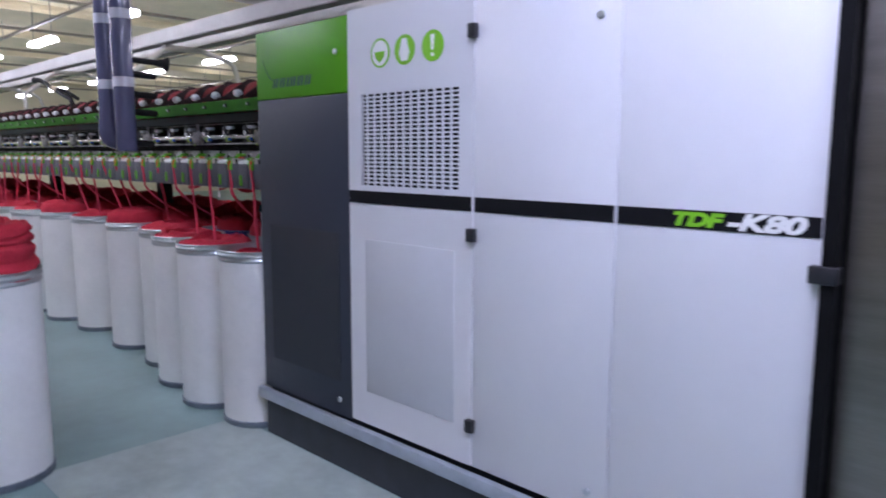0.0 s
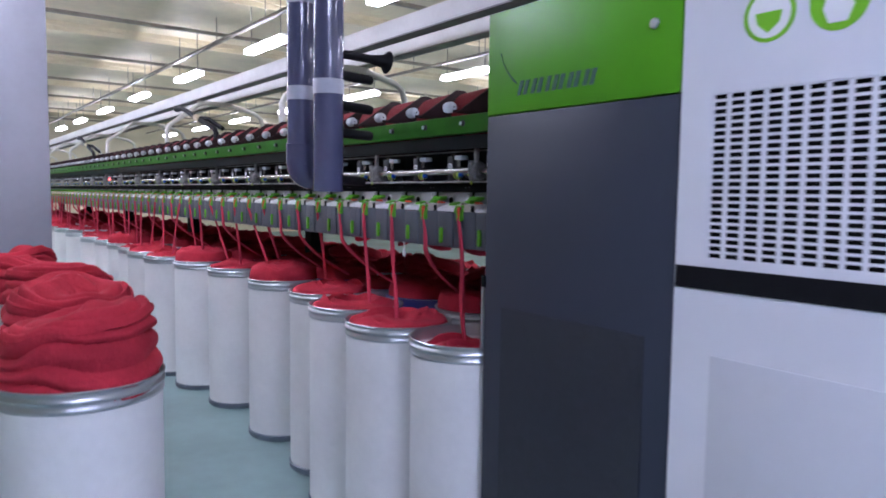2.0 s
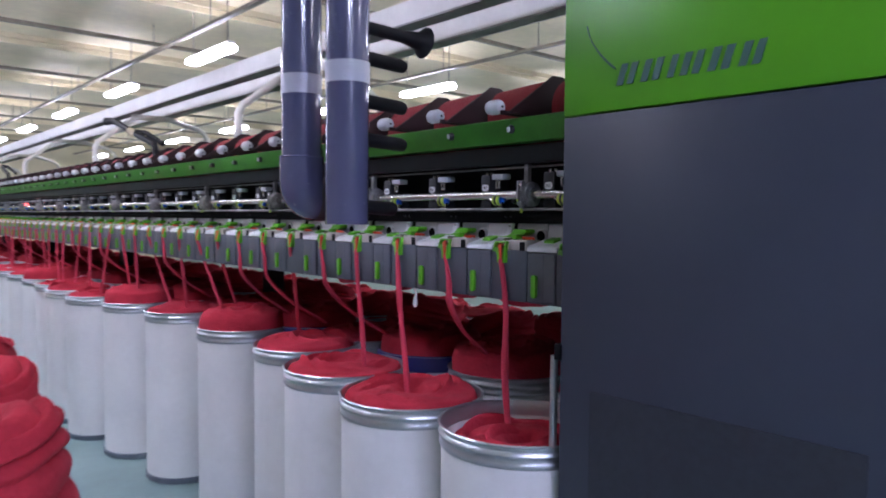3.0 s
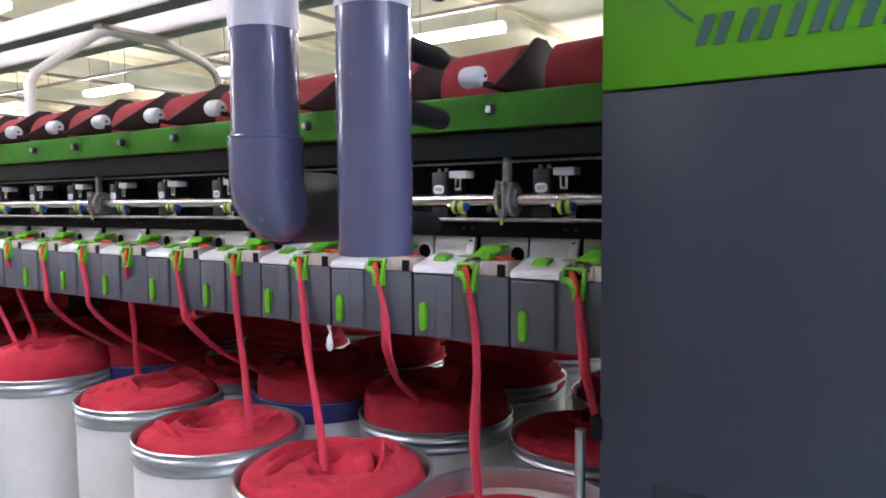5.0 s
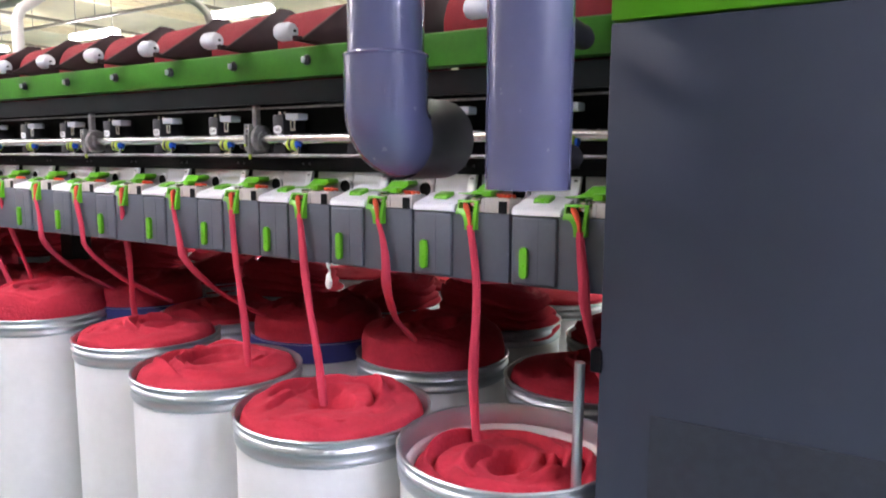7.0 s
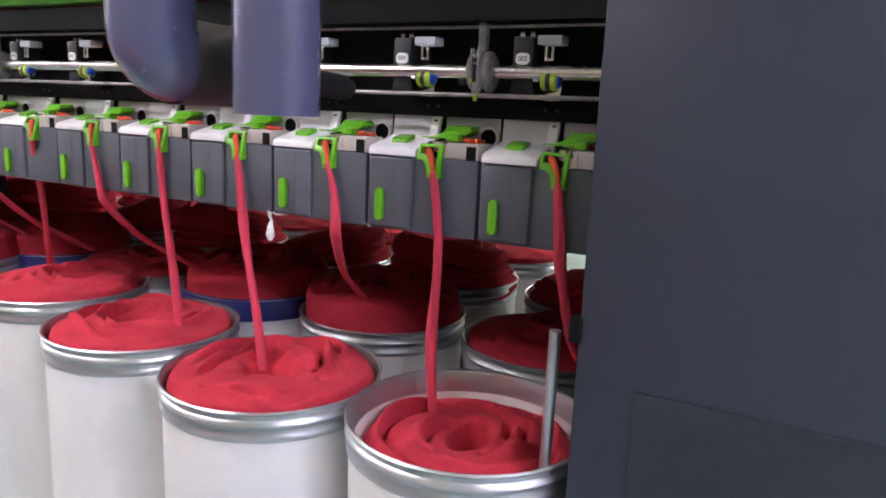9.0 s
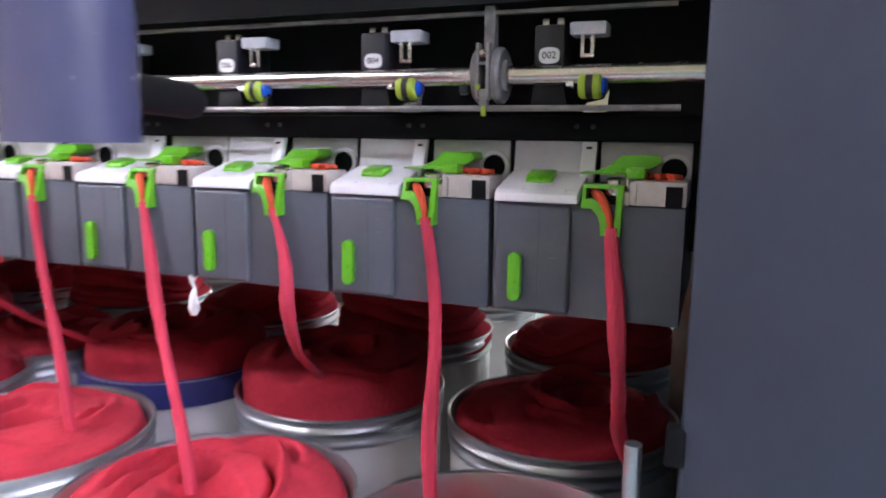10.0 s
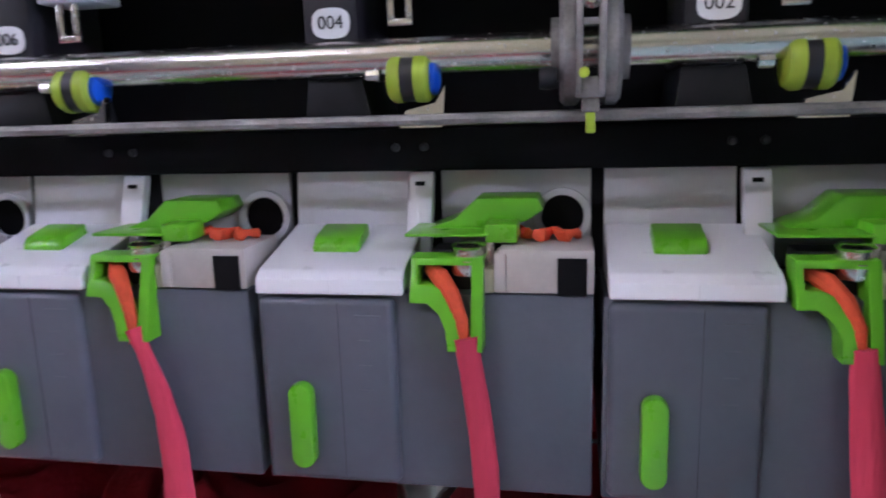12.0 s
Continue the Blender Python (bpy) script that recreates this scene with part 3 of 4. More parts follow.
def clamp_thing():
    c = empty("shaft_clamp")
    tagged(c, "grey cast clamp ring on the polished shaft", "clamp", "shaft clamps")
    y, z = 2.215, 1.580
    for x in (-0.018, 0.006):
        part("ring", lathe_x([(0.0125, 0), (0.031, 0), (0.034, 0.003), (0.034, 0.009), (0.031, 0.012), (0.0125, 0.012)], x, y, z, 28), M_CAST, c)
        part("hub", lathe_x([(0.0125, 0), (0.019, 0), (0.019, 0.005), (0.0125, 0.005)], x - 0.005 if x < 0 else x + 0.012, y, z, 20), M_CAST, c)
    b = box(-0.0085, -0.0045, y - 0.038, y - 0.024, z - 0.028, z + 0.036, 0.0015)
    box(0.0045, 0.0085, y - 0.038, y - 0.024, z - 0.028, z + 0.036, 0.0015, b)
    box(-0.0085, 0.0085, y - 0.036, y - 0.022, z - 0.030, z - 0.018, 0.0015, b)
    box(-0.0085, 0.0085, y - 0.036, y - 0.026, z + 0.010, z + 0.014, 0.001, b)
    part("yoke", b, M_CAST, c)
    part("arm", box(-0.007, 0.007, y - 0.012, y + 0.004, z + 0.030, 1.662, 0.002), M_CAST, c)
    b = lathe([(0, 0), (0.0055, 0), (0.0055, 0.003), (0.003, 0.006), (0, 0.006)], 12)
    bmesh.ops.transform(b, matrix=pose(0, y - 0.034, z + 0.024, 90, 0, 0), verts=b.verts)
    part("bolt", b, M_STEEL, c)
    b = lathe([(0, 0), (0.0032, 0), (0.0032, 0.003), (0, 0.004)], 8)
    bmesh.ops.transform(b, matrix=pose(-0.004, y - 0.038, z - 0.016, 90, 0, 0), verts=b.verts)
    part("screw", b, M_LIME, c)
    part("hose_clip", lathe_x([(0, 0), (0.006, 0), (0.007, 0.005), (0.006, 0.010), (0, 0.010)], -0.029, y - 0.030, z - 0.018, 12), M_DARKSTEEL, c)
    part("collar", box(-0.005, 0.005, y - 0.033, y - 0.023, z - 0.038, z - 0.029, 0.001), M_CAST, c)
    part("pin", box(-0.0028, 0.0028, y - 0.031, y - 0.025, z - 0.050, z - 0.037, 0.001), M_LIME, c)
    return c


def package_parts():
    p = empty("yarn_package")
    tagged(p, "dark red yarn package on a paper tube", "yarn package", "yarn packages along the machine")
    y, z = 2.29, 1.802
    prof = [(0.0, 0.0), (0.078, 0.0), (0.083, 0.004), (0.090, 0.166), (0.086, 0.171), (0.0, 0.171)]
    part("yarn", lathe_x(prof, -0.163, y, z, 36), M_YARN, p, "wound dark red yarn")
    # thin disc over the end, coloured as yarn in shade
    part("end_face", lathe_x([(0.0345, 0.0), (0.085, 0.0), (0.0855, 0.0012), (0.0345, 0.0012)], 0.008, y, z, 36), M_YARNENDSHADE, p, "wound end of the package, shade put into its colour")
    part("tube", lathe_x([(0.0, 0), (0.034, 0), (0.034, 0.216), (0.0, 0.216)], -0.184, y, z, 20), M_TUBE, p, "cream paper tube")
    b = prism([(2.088, 1.782), (2.41, 1.782), (2.41, 1.855), (2.300, 1.900), (2.262, 1.899)], "x", 0.027, 0.036, bevel=0.002)
    part("cradle_arm", b, M_ARM, p, "dark maroon cradle arm plate")
    part("cradle_clip", box(0.010, 0.034, 2.18, 2.196, 1.781, 1.792, 0.002), M_TUBE, p)
    return p


def roller_parts():
    r = empty("guide_roller")
    tagged(r, "white rounded guide roller on the green band", "guide roller", "guide rollers along the machine")
    prof = [(0.0, 0), (0.010, 0.0), (0.016, 0.004), (0.0190, 0.012), (0.0190, 0.037), (0.016, 0.046), (0.010, 0.050), (0.0, 0.050)]
    part("drum", lathe_x(prof, -0.270, 2.085, 1.800, 20), M_BOBBIN, r)
    part("hub", lathe_x([(0.0, 0), (0.003, 0), (0.003, 0.004), (0.0, 0.004)], -0.221, 2.085, 1.800, 8), M_BLACK, r)
    part("holder", box(-0.222, -0.212, 2.08, 2.19, 1.779, 1.790, 0.002), M_ARM, r, "dark roller holder")
    kn = part("knob", lathe([(0, 0), (0.011, 0), (0.012, 0.006), (0.008, 0.012), (0, 0.013)], 10), M_BLACKP, r, "black star knob")
    kn.matrix_basis = pose(-0.240, 2.146, 1.748, 80, 0, 0)
    part("knob_face", box(-0.244, -0.235, 2.127, 2.133, 1.741, 1.754, 0.002), M_BOBBIN, r)
    return r


def machine():
    frame_ob = empty("spinning_machine")
    tagged(frame_ob, "long dark steel frame of a rotor spinning machine", "spinning machine")
    P = lambda n, b, m, lab="", s=35: part(n, b, m, frame_ob, lab, s)  # noqa: E731
    x0, x1 = RUN, -3.07
    P("core", box(x0, x1, 2.33, 3.47, 1.36, 1.699), M_DARKSTEEL, "dark machine core")
    P("backing", box(x0, x1, 2.296, 2.33, 1.42, 1.706), M_BLACK, "black backing plate")
    P("sill", box(x0, x1, 2.274, 2.296, 1.502, 1.534, 0.003), M_BLACK, "black sill over the feed boxes")
    P("apron", prism([(2.190, 1.662), (2.170, 1.708), (2.30, 1.708), (2.30, 1.672)], "x", x0, x1), M_APRON, "dark grey apron plate")
    P("band", prism([(2.148, 1.714), (2.140, 1.775), (2.150, 1.779), (2.188, 1.776), (2.188, 1.714)], "x", x0, x1, bevel=0.002), M_GREENBAND, "green painted band")
    P("shaft", lathe_x([(0.0, 0), (0.0118, 0), (0.0118, x1 - x0), (0.0, x1 - x0)], x0, 2.215, 1.580, 20), M_STEEL, "polished steel drive shaft")
    P("rod", sweep([(x0, 2.203, 1.540), (x1 - 0.03, 2.203, 1.540)], 0.0037, 8), M_CAST, "thin steel rod")
    P("bar", box(x0, x1 - 0.04, 2.205, 2.217, 1.652, 1.656), M_CAST, "thin steel bar over the bearing blocks")
    P("top_deck", box(x0, x1, 2.40, 3.40, 1.70, 1.74), M_DARKSTEEL)
    P("far_band", box(x0, x1, 3.44, 3.66, 1.714, 1.775), M_GREENBAND)
    P("far_feed", box(x0, x1, 3.47, 3.60, 1.29, 1.46), M_BOX)
    P("end_plate", box(-3.13, -3.07, 2.90, 2.93, FLOOR, 1.355, 0.003), M_BEIGE, "beige steel end plate")
    for k in range(5):
        x = -6.15 - 2.9 * k
        P("leg", box(x - 0.05, x + 0.05, 2.90, 3.0, FLOOR, 1.36), M_DARKSTEEL, "dark steel leg")
    unit, head, pack, roll, clamp = unit_parts(), head_parts(), package_parts(), roller_parts(), clamp_thing()
    for k in range(UNITS):
        x = -3.084 - GAUGE * k
        for base in (unit, head, pack, roll):
            at = pose(x, 0.005, 0.003) if base is unit else pose(x, 0, 0)
            ob = base if k == 0 else copy_thing(base, at)
            ob.matrix_basis = at
        if k % 3 == 0:
            ob = clamp if k == 0 else copy_thing(clamp, pose(x - 0.242, 0, 0))
            ob.matrix_basis = pose(x - 0.242, 0, 0)
        if k < 12:
            tag = empty("number_plate", pose(x - 0.169, 2.2112, 1.602))
            tagged(tag, "small white oval plate with a black number", "number plate", "unit numbers")
            pts = [(0.0125 * math.copysign(abs(math.cos(a)) ** 0.7, math.cos(a)), 0.0095 * math.copysign(abs(math.sin(a)) ** 0.7, math.sin(a))) for a in np.linspace(0, 2 * math.pi, 25)[:-1]]
            part("oval", prism(pts, "y", -0.0012, 0.0005), M_TEXTW, tag)
            t = part("digits", text_mesh("%03d" % (2 * k + 2), 0.0115, M_INK, 0.0, 0.0002), None, tag)
            t.matrix_basis = pose(0, -0.0016, 0, 90, 0, 0)
    # overhead track on arched tube supports
    track = empty("overhead_track")
    tagged(track, "pale grey twin rail of the travelling blower", "overhead track")
    for y in (2.75, 3.05):
        b = box(-24, 1.5, y - 0.012, y + 0.012, 2.36, 2.47, 0.002)
        box(-24, 1.5, y - 0.04, y + 0.04, 2.36, 2.372, 0.002, b)
        part("rail", b, M_TRACK, track, "pale grey rail")
        part("lip", box(-24, 1.5, y - 0.043, y + 0.043, 2.352, 2.3595), M_TRACKDARK, track)
    for k in range(7):
        x = -5.59 - 2.6 * k
        a = empty("track_support")
        tagged(a, "white bent tube arch carrying the overhead track", "support arch", "track supports")
        pts = [(x, 2.45, 1.74), (x, 2.45, 2.06), (x, 2.47, 2.10), (x, 2.74, 2.31), (x, 2.80, 2.33), (x, 3.06, 2.33), (x, 3.30, 2.27), (x, 3.36, 2.23), (x, 3.52, 1.78)]
        part("tube", sweep(pts, 0.021, 12), M_TUBEWHITE, a)
        part("bracket", box(x - 0.03, x + 0.03, 2.74, 3.06, 2.334, 2.351), M_TUBEWHITE, a)


# ---- sliver cans ----
R_CAN = 0.221
H_CAN = 0.950


def can_shell(name, label, group):
    c = empty(name)
    tagged(c, label, "sliver can", group)
    r = R_CAN
    part("shell", lathe([(r - 0.012, 0.03), (r - 0.008, 0.028), (r - 0.006, 0.05), (r - 0.006, H_CAN - 0.055), (r - 0.010, H_CAN - 0.055), (r - 0.011, 0.035)], 48), M_CAN, c, "white plastic can wall")
    prof = [(r - 0.012, H_CAN - 0.060), (r - 0.004, H_CAN - 0.060), (r - 0.001, H_CAN - 0.057), (r, H_CAN - 0.052), (r - 0.002, H_CAN - 0.047), (r - 0.004, H_CAN - 0.043),
            (r - 0.004, H_CAN - 0.037), (r, H_CAN - 0.033), (r + 0.002, H_CAN - 0.027), (r, H_CAN - 0.021), (r - 0.004, H_CAN - 0.017), (r - 0.004, H_CAN - 0.010),
            (r + 0.001, H_CAN - 0.007), (r + 0.003, H_CAN - 0.003), (r, H_CAN), (r - 0.005, H_CAN - 0.002), (r - 0.0115, H_CAN - 0.03)]
    part("rim", lathe(prof, 48, close=True), M_ZINC, c, "galvanised steel rim")
    prof = [(r - 0.05, 0.0), (r - 0.004, 0.0), (r, 0.005), (r - 0.001, 0.022), (r + 0.001, 0.03), (r - 0.007, 0.034), (r - 0.05, 0.01)]
    part("base_ring", lathe(prof, 48, close=True), M_BASERING, c, "dull grey steel base ring")
    return c


def coil_heap(seed, fill, dome, hole=(0.03, -0.02), rad=None, messy=1.0, wide=0.040):
    """Coiled sliver: a disc of overlapping loops, with side, over z = fill."""
    rnd = random.Random(seed)
    b = bmesh.new()
    R = rad or (R_CAN - 0.012)
    nr, na = 64, 120
    count = 13
    loops = [(6.283 * n * 0.382 + rnd.uniform(-0.3, 0.3), rnd.uniform(0.42, 0.50) * R, rnd.uniform(0.40, 0.50) * R) for n in range(count)]
    hx, hy = hole
    creases = [(rnd.uniform(-3.1, 3.1), rnd.uniform(0.07, 0.16), rnd.uniform(0.35, 0.8), rnd.uniform(0.014, 0.032)) for _ in range(14)]

    def height(x, y):
        wx = x + 0.016 * noise.noise(Vector((x * 9 + seed, y * 9, 2.0)))
        wy = y + 0.016 * noise.noise(Vector((x * 9, y * 9 + seed, 7.0)))
        r = math.hypot(x, y) / R
        z = fill + dome * (1 - r ** 2.6)
        best = 0
        for n, (a, off, lr) in enumerate(loops):
            d = math.hypot(wx - off * math.cos(a), wy - off * math.sin(a))
            w = abs(d - lr) / (0.030 + 0.004 * math.sin(n))
            if w < 1:
                best = max(best, math.sqrt(1 - w * w) * 0.009 + 0.0008 * n * (1 - w ** 8))
        z += best * messy * 0.55
        z += 0.012 * messy * noise.noise(Vector((x * 7 + seed, y * 7, 0.3)))
        # creases where one lap folds over the next
        for ca, cr, span, deep in creases:
            da = (math.atan2(wy - hy, wx - hx) - ca + math.pi) % (2 * math.pi) - math.pi
            if abs(da) < span:
                s = (math.hypot(wx - hx, wy - hy) - cr - 0.02 * da) / 0.006
                lip = (1 - (da / span) ** 2) * deep
                z -= lip * math.exp(-s * s)
                z += 0.5 * lip * math.exp(-((s - 2.6) / 1.8) ** 2)
        a = 0.6 + seed
        u, v = (wx - hx) * math.cos(a) + (wy - hy) * math.sin(a), -(wx - hx) * math.sin(a) + (wy - hy) * math.cos(a)
        th = math.atan2(v, u)
        q = math.hypot(u, v * 1.3) * (1 - 0.16 * math.sin(th + 1.0))
        z += 0.016 * (1 + math.sin(th + 26 * q + seed)) * 0.5 * math.exp(-((q - 0.062) / 0.022) ** 2)
        z -= 0.022 * math.exp(-(q / 0.085) ** 2) + 0.14 / (1 + (q / wide) ** 7)
        if r > 0.93:
            z -= 0.03 * ((r - 0.93) / 0.07) ** 2
        return z

    rows = []
    for i in range(nr + 1):
        ring = []
        for k in range(na):
            a = 2 * math.pi * k / na
            r = R * i / nr * (1 + (0.012 * math.sin(5 * a + seed) if i == nr else 0))
            x, y = r * math.cos(a), r * math.sin(a)
            ring.append(b.verts.new((x, y, height(x, y))) if i or not k else None)
        rows.append(ring)
    skirt = [b.verts.new((v.co.x * 1.0, v.co.y * 1.0, fill - 0.09)) for v in rows[-1]]
    rows.append(skirt)
    for k in range(na):
        b.faces.new((rows[0][0], rows[1][k], rows[1][(k + 1) % na]))
    for r0, r1 in zip(rows[1:], rows[2:]):
        for k in range(na):
            j = (k + 1) % na
            b.faces.new((r0[k], r1[k], r1[j], r0[j]))
    return b


def tall_heap(seed, fill, rise):
    """A stack of sliver that swells well over the rim, in folded layers."""
    rnd = random.Random(seed)
    b = bmesh.new()
    na, nz = 120, 80
    R = R_CAN - 0.004
    rings = []
    for i in range(nz + 1):
        s = i / nz
        ring = []
        for k in range(na):
            a = 2 * math.pi * k / na
            ca, sa = math.cos(a), math.sin(a)
            warp = noise.noise(Vector((ca * 0.9 + seed, sa * 0.9, s * 3)))
            if s < 0.62:
                h = s / 0.62
                turn = 4.0 * h + a / (2 * math.pi) + 0.9 * warp
                roll = abs(math.sin(math.pi * turn)) ** 0.75
                deep = 0.018 + 0.016 * noise.noise(Vector((ca * 1.6, sa * 1.6 + seed, 4 * h)))
                rr = R * (0.985 + 0.045 * math.sin(math.pi * min(1, h * 1.2))) - 0.018 * h - min(1, h * 5) * deep * (1 - roll)
                z = fill - 0.05 + (rise + 0.03) * h
            else:
                h = (s - 0.62) / 0.38
                turn = 4.0 + 3.2 * h + a / (2 * math.pi) + 0.7 * warp
                roll = abs(math.sin(math.pi * turn)) ** 0.75
                rr = (R - 0.02) * math.sqrt(max(0, 1 - h ** 1.7)) if h < 1 else 0
                z = fill + rise - 0.02 + 0.05 * math.sin(h * math.pi / 2) - min(1, h * 4) * 0.022 * (1 - roll)
            rr += 0.014 * min(1, s * 4) * noise.noise(Vector((ca * 1.3, sa * 1.3 + seed, z * 14))) * (1 if rr > 0.03 else 0)
            zz = z + (0.03 * math.cos(a - seed) + 0.028 * noise.noise(Vector((rr * ca * 8 + seed, rr * sa * 8, 1.0)))) * min(1, s * 2)
            ring.append((rr * ca, rr * sa, zz))
        rings.append(ring)
    top = b.verts.new((0, 0, fill + rise + 0.025))
    vr = [[b.verts.new(p) for p in ring] for ring in rings[:-1]]
    for r0, r1 in zip(vr, vr[1:]):
        for k in range(na):
            j = (k + 1) % na
            b.faces.new((r0[k], r0[j], r1[j], r1[k]))
    for k in range(na):
        b.faces.new((vr[-1][k], vr[-1][(k + 1) % na], top))
    return b


FRONT_CANS = [(-3.294, 2.165), (-3.728, 2.138), (-4.192, 2.200), (-4.667, 2.318), (-5.295, 2.335), (-6.06, 2.345), (-6.64, 2.285)]
_r = random.Random(7)
while FRONT_CANS[-1][0] > -17.5:
    FRONT_CANS.append((FRONT_CANS[-1][0] - 0.52 + _r.uniform(-0.04, 0.04), 2.235 + _r.uniform(-0.05, 0.07)))
BACK_CANS = [(-3.315 - 0.466 * k + 0.01 * math.sin(5 * k), 2.655 + 0.012 * math.cos(3 * k)) for k in range(31)]
NEAR_CANS = [(-3.475, 0.908), (-4.0, 0.975), (-4.54, 1.02), (-5.08, 1.0), (-5.60, 0.95), (-7.2, 0.85), (-7.75, 0.9), (-8.3, 0.86), (-8.9, 0.9), (-9.5, 0.86)]


def fill_can(can, mesh, name="sliver_coil"):
    ob = part(name, mesh, None, can, "coiled red cotton sliver")
    return ob


def cans():
    front = can_shell("sliver_can", "white sliver can full of red cotton sliver", "cans under the machine")
    tops = [finish(coil_heap(1, H_CAN - 0.056, 0.012, (0.0, 0.016), R_CAN - 0.024, messy=0.5), "sliver_coil", M_SLIVER),
            finish(coil_heap(2, H_CAN - 0.008, 0.020, (0.008, -0.012), wide=0.050), "sliver_coil", M_SLIVER),
            finish(coil_heap(3, H_CAN - 0.008, 0.012, (-0.03, 0.03), wide=0.048), "sliver_coil", M_SLIVER),
            finish(coil_heap(4, H_CAN - 0.005, 0.035, (0.04, 0.05)), "sliver_coil", M_SLIVER),
            finish(coil_heap(5, H_CAN + 0.050, 0.040, (0.03, -0.02), R_CAN - 0.0125, wide=0.035), "sliver_coil", M_SLIVER)]
    heaps = [finish(tall_heap(n, H_CAN - 0.01, h), "sliver_top", M_SLIVER) for n, h in ((1, 0.165), (2, 0.172), (3, 0.18))]
    low = [finish(tall_heap(n, H_CAN - 0.01, h), "sliver_coil", M_SLIVER) for n, h in ((6, 0.07), (7, 0.10))]
    order = [0, 1, 2, 3, 4, 3, 4, 1, 3, 2, 4, 3, 1, 2]
    rnd = random.Random(3)
    shells = []
    for n, (x, y) in enumerate(FRONT_CANS):
        m = pose(x, y, FLOOR, 0, 0, rnd.uniform(0, 360) if n > 4 else 0)
        c = front if n == 0 else copy_thing(shells[0], m)
        c.matrix_basis = m
        shells.append(c)
    back = []
    for n, (x, y) in enumerate(BACK_CANS):
        back.append(copy_thing(shells[0], pose(x, y, FLOOR)))
    far = []
    for n in range(26):
        far.append(copy_thing(shells[0], pose(-3.34 - 0.5 * n, 3.14, FLOOR)))
        far.append(copy_thing(shells[0], pose(-3.83 - 0.5 * n, 3.62, FLOOR)))
    near = []
    for n, (x, y) in enumerate(NEAR_CANS):
        c = copy_thing(shells[0], pose(x, y, FLOOR))
        tagged(c, "white sliver can overflowing with a red sliver heap", "sliver can", "cans across the aisle")
        near.append(c)
    for n, c in enumerate(shells):
        fill_can(c, tops[order[n % len(order)]])
    part("liner", lathe([(R_CAN - 0.0135, H_CAN - 0.044), (R_CAN - 0.016, H_CAN - 0.062), (R_CAN - 0.030, H_CAN - 0.088), (R_CAN - 0.034, H_CAN - 0.12)], 48), M_CAN, shells[0], "white plastic liner edge")
    shells[0]["label"] = "white sliver can, half emptied, swirled red sliver inside"
    for n, c in enumerate(back):
        fill_can(c, tops[4 if n % 3 else 3])
        if n in (2, 4):
            r = R_CAN + 0.002
            part("band", lathe([(r - 0.004, H_CAN - 0.062), (r + 0.002, H_CAN - 0.060), (r + 0.002, H_CAN - 0.006), (r - 0.002, H_CAN + 0.002)], 48), M_BANDBLUE, c, "blue rim band round the can")
    for n, c in enumerate(far):
        fill_can(c, tops[3] if n % 2 else low[n // 2 % 2]).rotation_euler.z = n * 1.7
    for n, c in enumerate(near):
        fill_can(c, heaps[n % 3], "sliver_top").rotation_euler.z = n * 1.3


def strands():
    """A rope of sliver from each guide down to a can, front or back."""
    rnd = random.Random(11)
    pattern = "bfbffbfbbf"
    ends = {0: (-3.15, 2.43, 0.995), 1: (-3.40, 2.23, 0.885), 2: (-3.735, 2.47, 1.055), 3: (-3.783, 2.165, 0.955), 4: (-4.088, 2.213, 0.965), 6: (-4.80, 2.365, 0.985), 9: (-5.40, 2.355, 1.03)}
    for k in range(UNITS):
        gx = -3.084 - GAUGE * k - 0.086
        row = FRONT_CANS if (pattern[k] if k < 10 else "fbffbfff"[k % 8]) == "f" else BACK_CANS
        cx, cy = min(row, key=lambda c: abs(c[0] - gx))
        top = Vector((gx + 0.002, FRONT - 0.010, 1.402))
        dx = max(-0.12, min(0.12, (gx - cx) * 0.55)) + rnd.uniform(-0.02, 0.02)
        back_row = row is BACK_CANS
        end = Vector((cx + dx, cy - (0.17 if back_row else 0.04), FLOOR + H_CAN + (0.06 if back_row else -0.06 if k == 1 else -0.005)))
        end = Vector(ends.get(k, end))
        pts, rad = [], []
        n = 22
        for i in range(n + 1):
            s = i / n
            p = top.lerp(end, s)
            if back_row:
                low = max(0.0, (1.275 - p.z) / (1.275 - end.z))
                low = low ** 1.4
                p.y = top.y + (end.y - top.y) * low
                p.x = top.x + (end.x - top.x) * low + (0.025 if k else 0.008) * math.sin(math.pi * min(1.0, s * 1.35))
            p.x += 0.012 * math.sin(s * 5 + k) * s * (1 - s) * 2
            if k == 1:
                p.x += 0.010 * math.sin(math.pi * min(1.0, s * 1.6)) * (1 - s)
            pts.append(p)
            rad.append(0.0072 + 0.0034 * min(1.0, s * 3.5) + 0.0014 * math.sin(9 * s + k * 2) + rnd.uniform(-0.0007, 0.0007))
        ob = part("sliver_strand", sweep(pts, rad, 10, flat=0.7), M_STRAND)
        tagged(ob, "red cotton sliver rope running down into a can", "sliver strand", "sliver strands")


# ---- travelling blower ----
PIPE_Y, PIPE_R = 1.82, 0.057


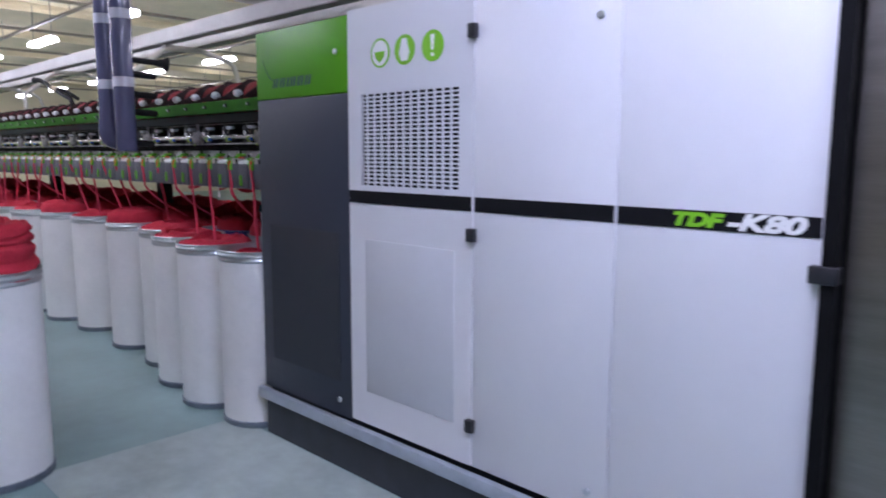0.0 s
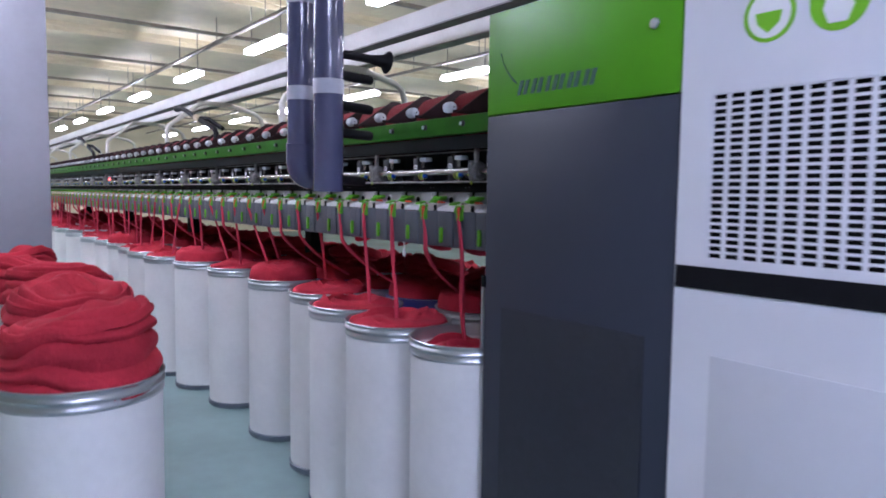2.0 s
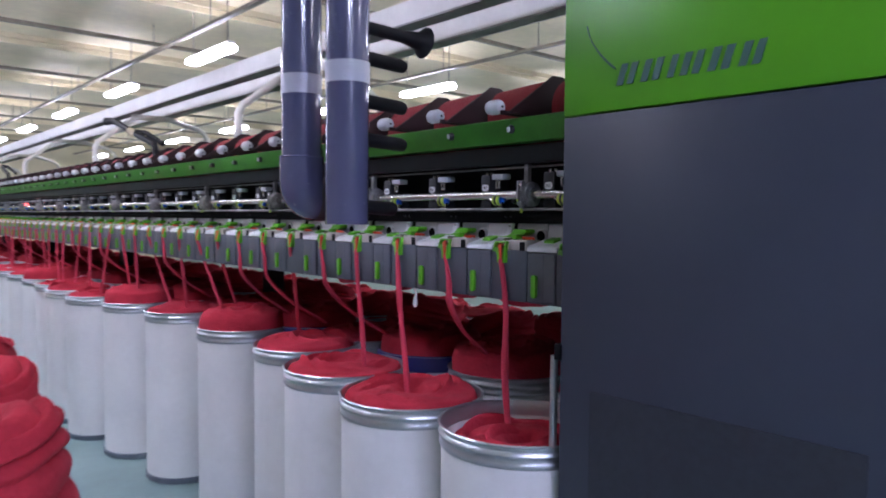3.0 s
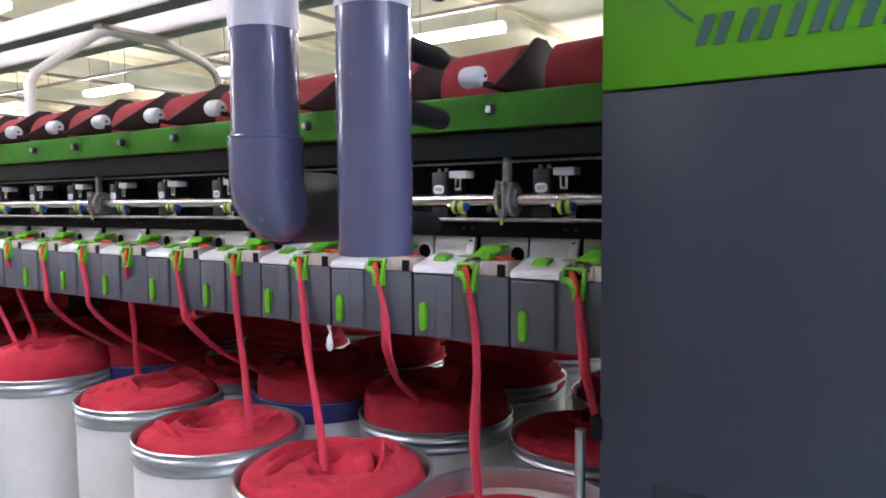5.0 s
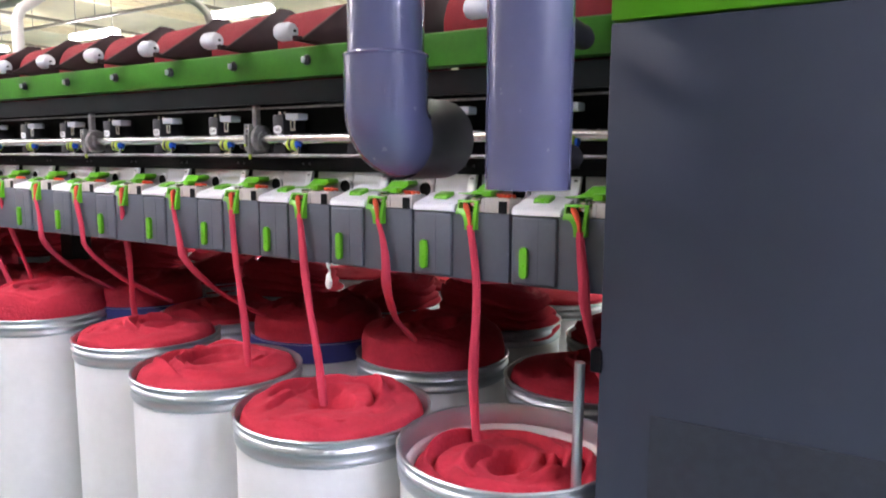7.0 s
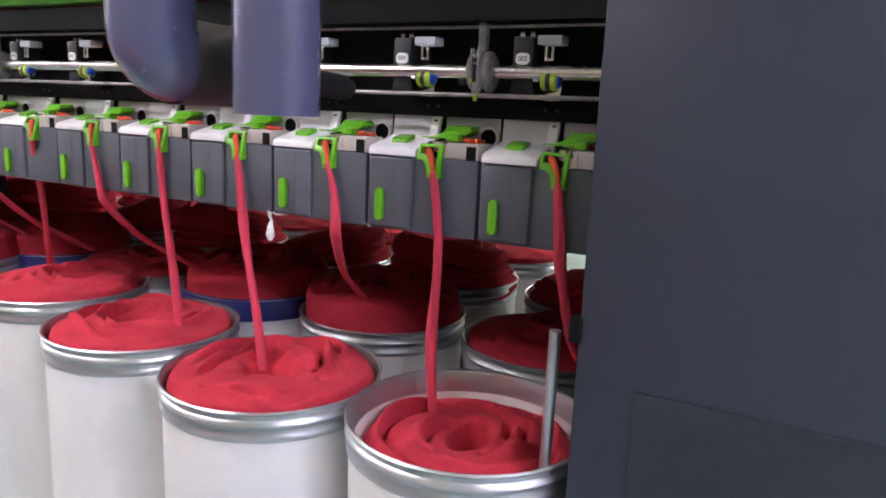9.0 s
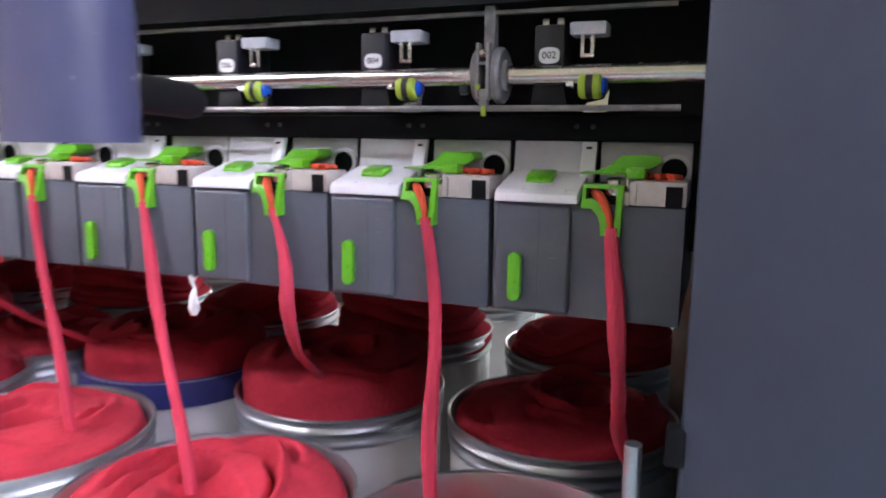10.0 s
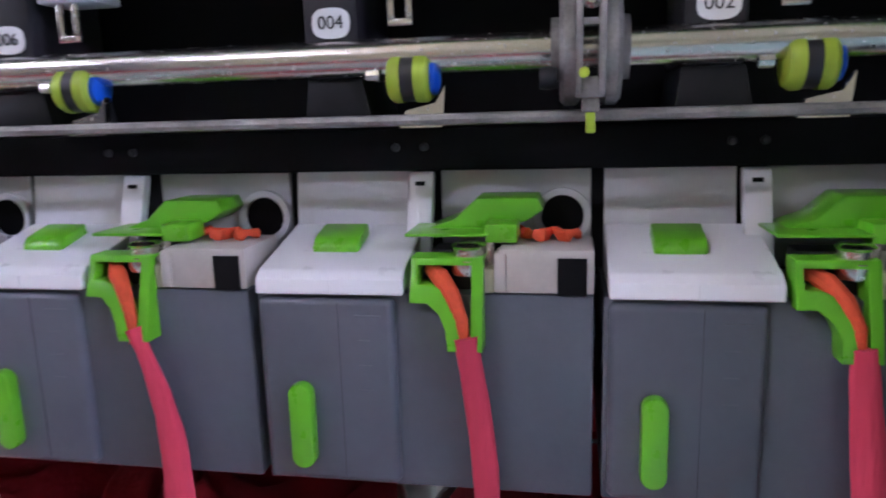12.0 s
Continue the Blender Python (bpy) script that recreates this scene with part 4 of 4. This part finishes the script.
def blower():
    b = empty("travelling_blower")
    tagged(b, "travelling blower with two grey hanging pipes and black nozzles", "travelling blower")
    P = lambda n, bm, m, lab="", s=35: part(n, bm, m, b, lab, s)  # noqa: E731
    r = PIPE_R
    prof = [(r - 0.004, 1.496), (r, 1.496), (r, 2.85), (r - 0.004, 2.85)]
    ob = P("blow_pipe", lathe(prof, 40, close=True), M_PIPE, "glossy grey-blue plastic pipe")
    ob.location = (0, PIPE_Y, 0)
    part("end_cap", lathe([(0.0, 1.501), (r - 0.0045, 1.501), (r - 0.0045, 1.505), (0.0, 1.505)], 32), M_PIPEDARK, b).location = (0, PIPE_Y, 0)
    pts = [(-0.235, PIPE_Y, 2.85), (-0.235, PIPE_Y, 1.67)]
    P("suction_pipe", sweep(pts, r, 40, caps=False), M_PIPE, "glossy grey-blue plastic pipe")
    bend, top = 0.046, 1.613
    el = [(-0.235, PIPE_Y, 1.684), (-0.235, PIPE_Y, 1.655), (-0.235, PIPE_Y, top)]
    for a in np.linspace(0, 90, 12)[1:]:
        el.append((-0.235, PIPE_Y + bend * (1 - math.cos(radians(a))), top - bend * math.sin(radians(a))))
    P("elbow", sweep(el, r + 0.006, 40, caps=False), M_PIPE, "grey-blue pipe elbow")
    P("socket_lip", lathe([(r + 0.0005, 1.682), (r + 0.006, 1.682), (r + 0.0075, 1.685), (r + 0.006, 1.688), (r + 0.0005, 1.688)], 40, close=True), M_PIPE).location = (-0.235, PIPE_Y, 0)
    zz = top - bend
    P("sleeve", sweep([(-0.235, PIPE_Y + bend - 0.016, zz), (-0.235, PIPE_Y + 0.150, zz)], r + 0.0075, 36, caps=False), M_SLEEVE, "dark rubber sleeve on the elbow")
    P("elbow_mouth", sweep([(-0.235, PIPE_Y + 0.145, zz), (-0.235, PIPE_Y + 0.15, zz)], r + 0.006, 32), M_PIPEDARK)
    for x in (0, -0.235):
        for z in (1.862, 2.24):
            P("tape", lathe([(r + 0.0015, z), (r + 0.0015, z + 0.055)], 40), M_TAPE, "pale tape round the joint").location = (x, PIPE_Y, 0)
    for z, flare in ((2.021, True), (1.941, False), (1.826, False), (1.724, False), (1.545, False)):
        pts = [(0.0, PIPE_Y + 0.04, z), (0.0, PIPE_Y + 0.14, z - 0.004), (0.0, PIPE_Y + 0.185, z - 0.006), (0.0, PIPE_Y + 0.2, z - 0.008)]
        pts = [(p[0], PIPE_Y + (p[1] - PIPE_Y) * (1.3 if flare else 0.78 if z < 1.6 else 0.94), p[2]) for p in pts]
        rr = [0.017, 0.017, 0.026, 0.045] if flare else [0.019, 0.019, 0.019, 0.016]
        P("nozzle", sweep(pts, rr, 16), M_RUBBER, "black rubber nozzle")
    P("header", box(-0.36, 0.14, PIPE_Y - 0.09, 3.15, 2.76, 2.90, 0.02), M_TRACK, "grey sheet metal air duct")
    P("carriage", box(-0.30, 0.06, 2.70, 3.10, 2.512, 2.755, 0.02), M_TRACK)
    return b


# ---- other things ----
def column():
    c = empty("column")
    tagged(c, "grey painted steel building column between the cans", "column", kind="structure")
    part("shaft", box(-6.68, -6.32, 0.86, 1.23, FLOOR, 3.72, 0.012), M_COLUMN, c)
    part("base_plate", box(-6.75, -6.25, 0.80, 1.29, FLOOR, FLOOR + 0.02), M_COLUMN, c)


def cleaning_hose(x, y):
    """A jointed black hose that stands on the machine's deck and leans along it."""
    h = empty("cleaning_hose")
    tagged(h, "jointed black hose with cream collar leaning over the machine", "hose", "hoses over the machine")
    part("foot", box(x - 0.03, x + 0.03, y - 0.03, y + 0.03, 1.779, 1.80, 0.004), M_BLACKP, h)
    part("riser", sweep([(x, y, 1.80), (x, y, 1.89), (x - 0.03, y, 1.92), (x - 0.33, y, 2.00)], 0.018, 12), M_RUBBER, h)
    part("collar", sweep([(x - 0.33, y, 2.00), (x - 0.43, y, 2.028)], 0.023, 14), M_TUBE, h, "cream collar")
    part("arm", sweep([(x - 0.43, y, 2.028), (x - 0.64, y, 2.09), (x - 0.76, y, 2.12), (x - 0.90, y, 2.13)], [0.017, 0.018, 0.020, 0.026], 12), M_RUBBER, h)
    part("branch", sweep([(x - 0.10, y + 0.08, 1.93), (x - 0.27, y + 0.04, 2.005), (x - 0.33, y, 2.015)], 0.016, 12), M_RUBBER, h)


def small_things():
    cleaning_hose(-6.14, 2.21)
    cleaning_hose(-10.3, 2.21)
    led = empty("signal_lamp")
    tagged(led, "small red glowing signal lamp on the machine", "signal lamp")
    part("lens", lathe_x([(0, 0), (0.012, 0), (0.012, 0.01), (0, 0.014)], -9.2, 2.15, 1.60, 12), M_LED, led)
    # a scrap of white fluff hanging under the boxes
    f = empty("lint_scrap")
    tagged(f, "white scrap of lint hanging under the feed boxes", "lint")
    for k, (x, w) in enumerate(((-3.66, 0.17), (-3.36, 0.20), (-4.35, 0.12), (-3.98, 0.10))):
        sc = empty("sliver_scrap")
        tagged(sc, "loose scrap of red sliver lying under the feed boxes", "sliver scrap", "sliver scraps")
        pts = [(x - w * t, 2.36 + 0.02 * math.sin(4 * t + k), 1.272 - 0.012 * math.sin(3 * t)) for t in np.linspace(0, 1, 8)]
        part("rope", sweep(pts, [0.003, 0.008, 0.010, 0.009, 0.012, 0.011, 0.008, 0.002], 10, flat=0.55), M_STRAND, sc)
    part("tuft", sweep([(-3.80, 2.21, 1.290), (-3.801, 2.209, 1.279), (-3.799, 2.212, 1.269), (-3.801, 2.21, 1.258), (-3.798, 2.208, 1.246), (-3.802, 2.211, 1.236), (-3.801, 2.21, 1.226)], [0.010, 0.004, 0.0035, 0.007, 0.010, 0.011, 0.005], 7, flat=0.6), M_TEXTW, f)


hall()
lamps()
cabinet()
machine()
cans()
strands()
BLOWER = blower()
column()
small_things()


def motions():
    rows = [(0.0, -4.13), (0.5, -4.06), (1.0, -3.96), (1.5, -3.83), (2.0, -3.74), (2.5, -3.672), (3.0, -3.61), (4.8, -3.372), (5.5, -3.281), (6.0, -3.228),
            (6.5, -3.165), (6.8, -3.118), (7.05, -3.096), (7.3, -3.132), (7.5, -3.19), (9.3, -3.478), (9.5, -3.508), (10.0, -3.58), (11.0, -3.74), (12.0, -3.90)]
    walk(BLOWER, [(t, pose(x, 0, 0)) for t, x in rows])


motions()
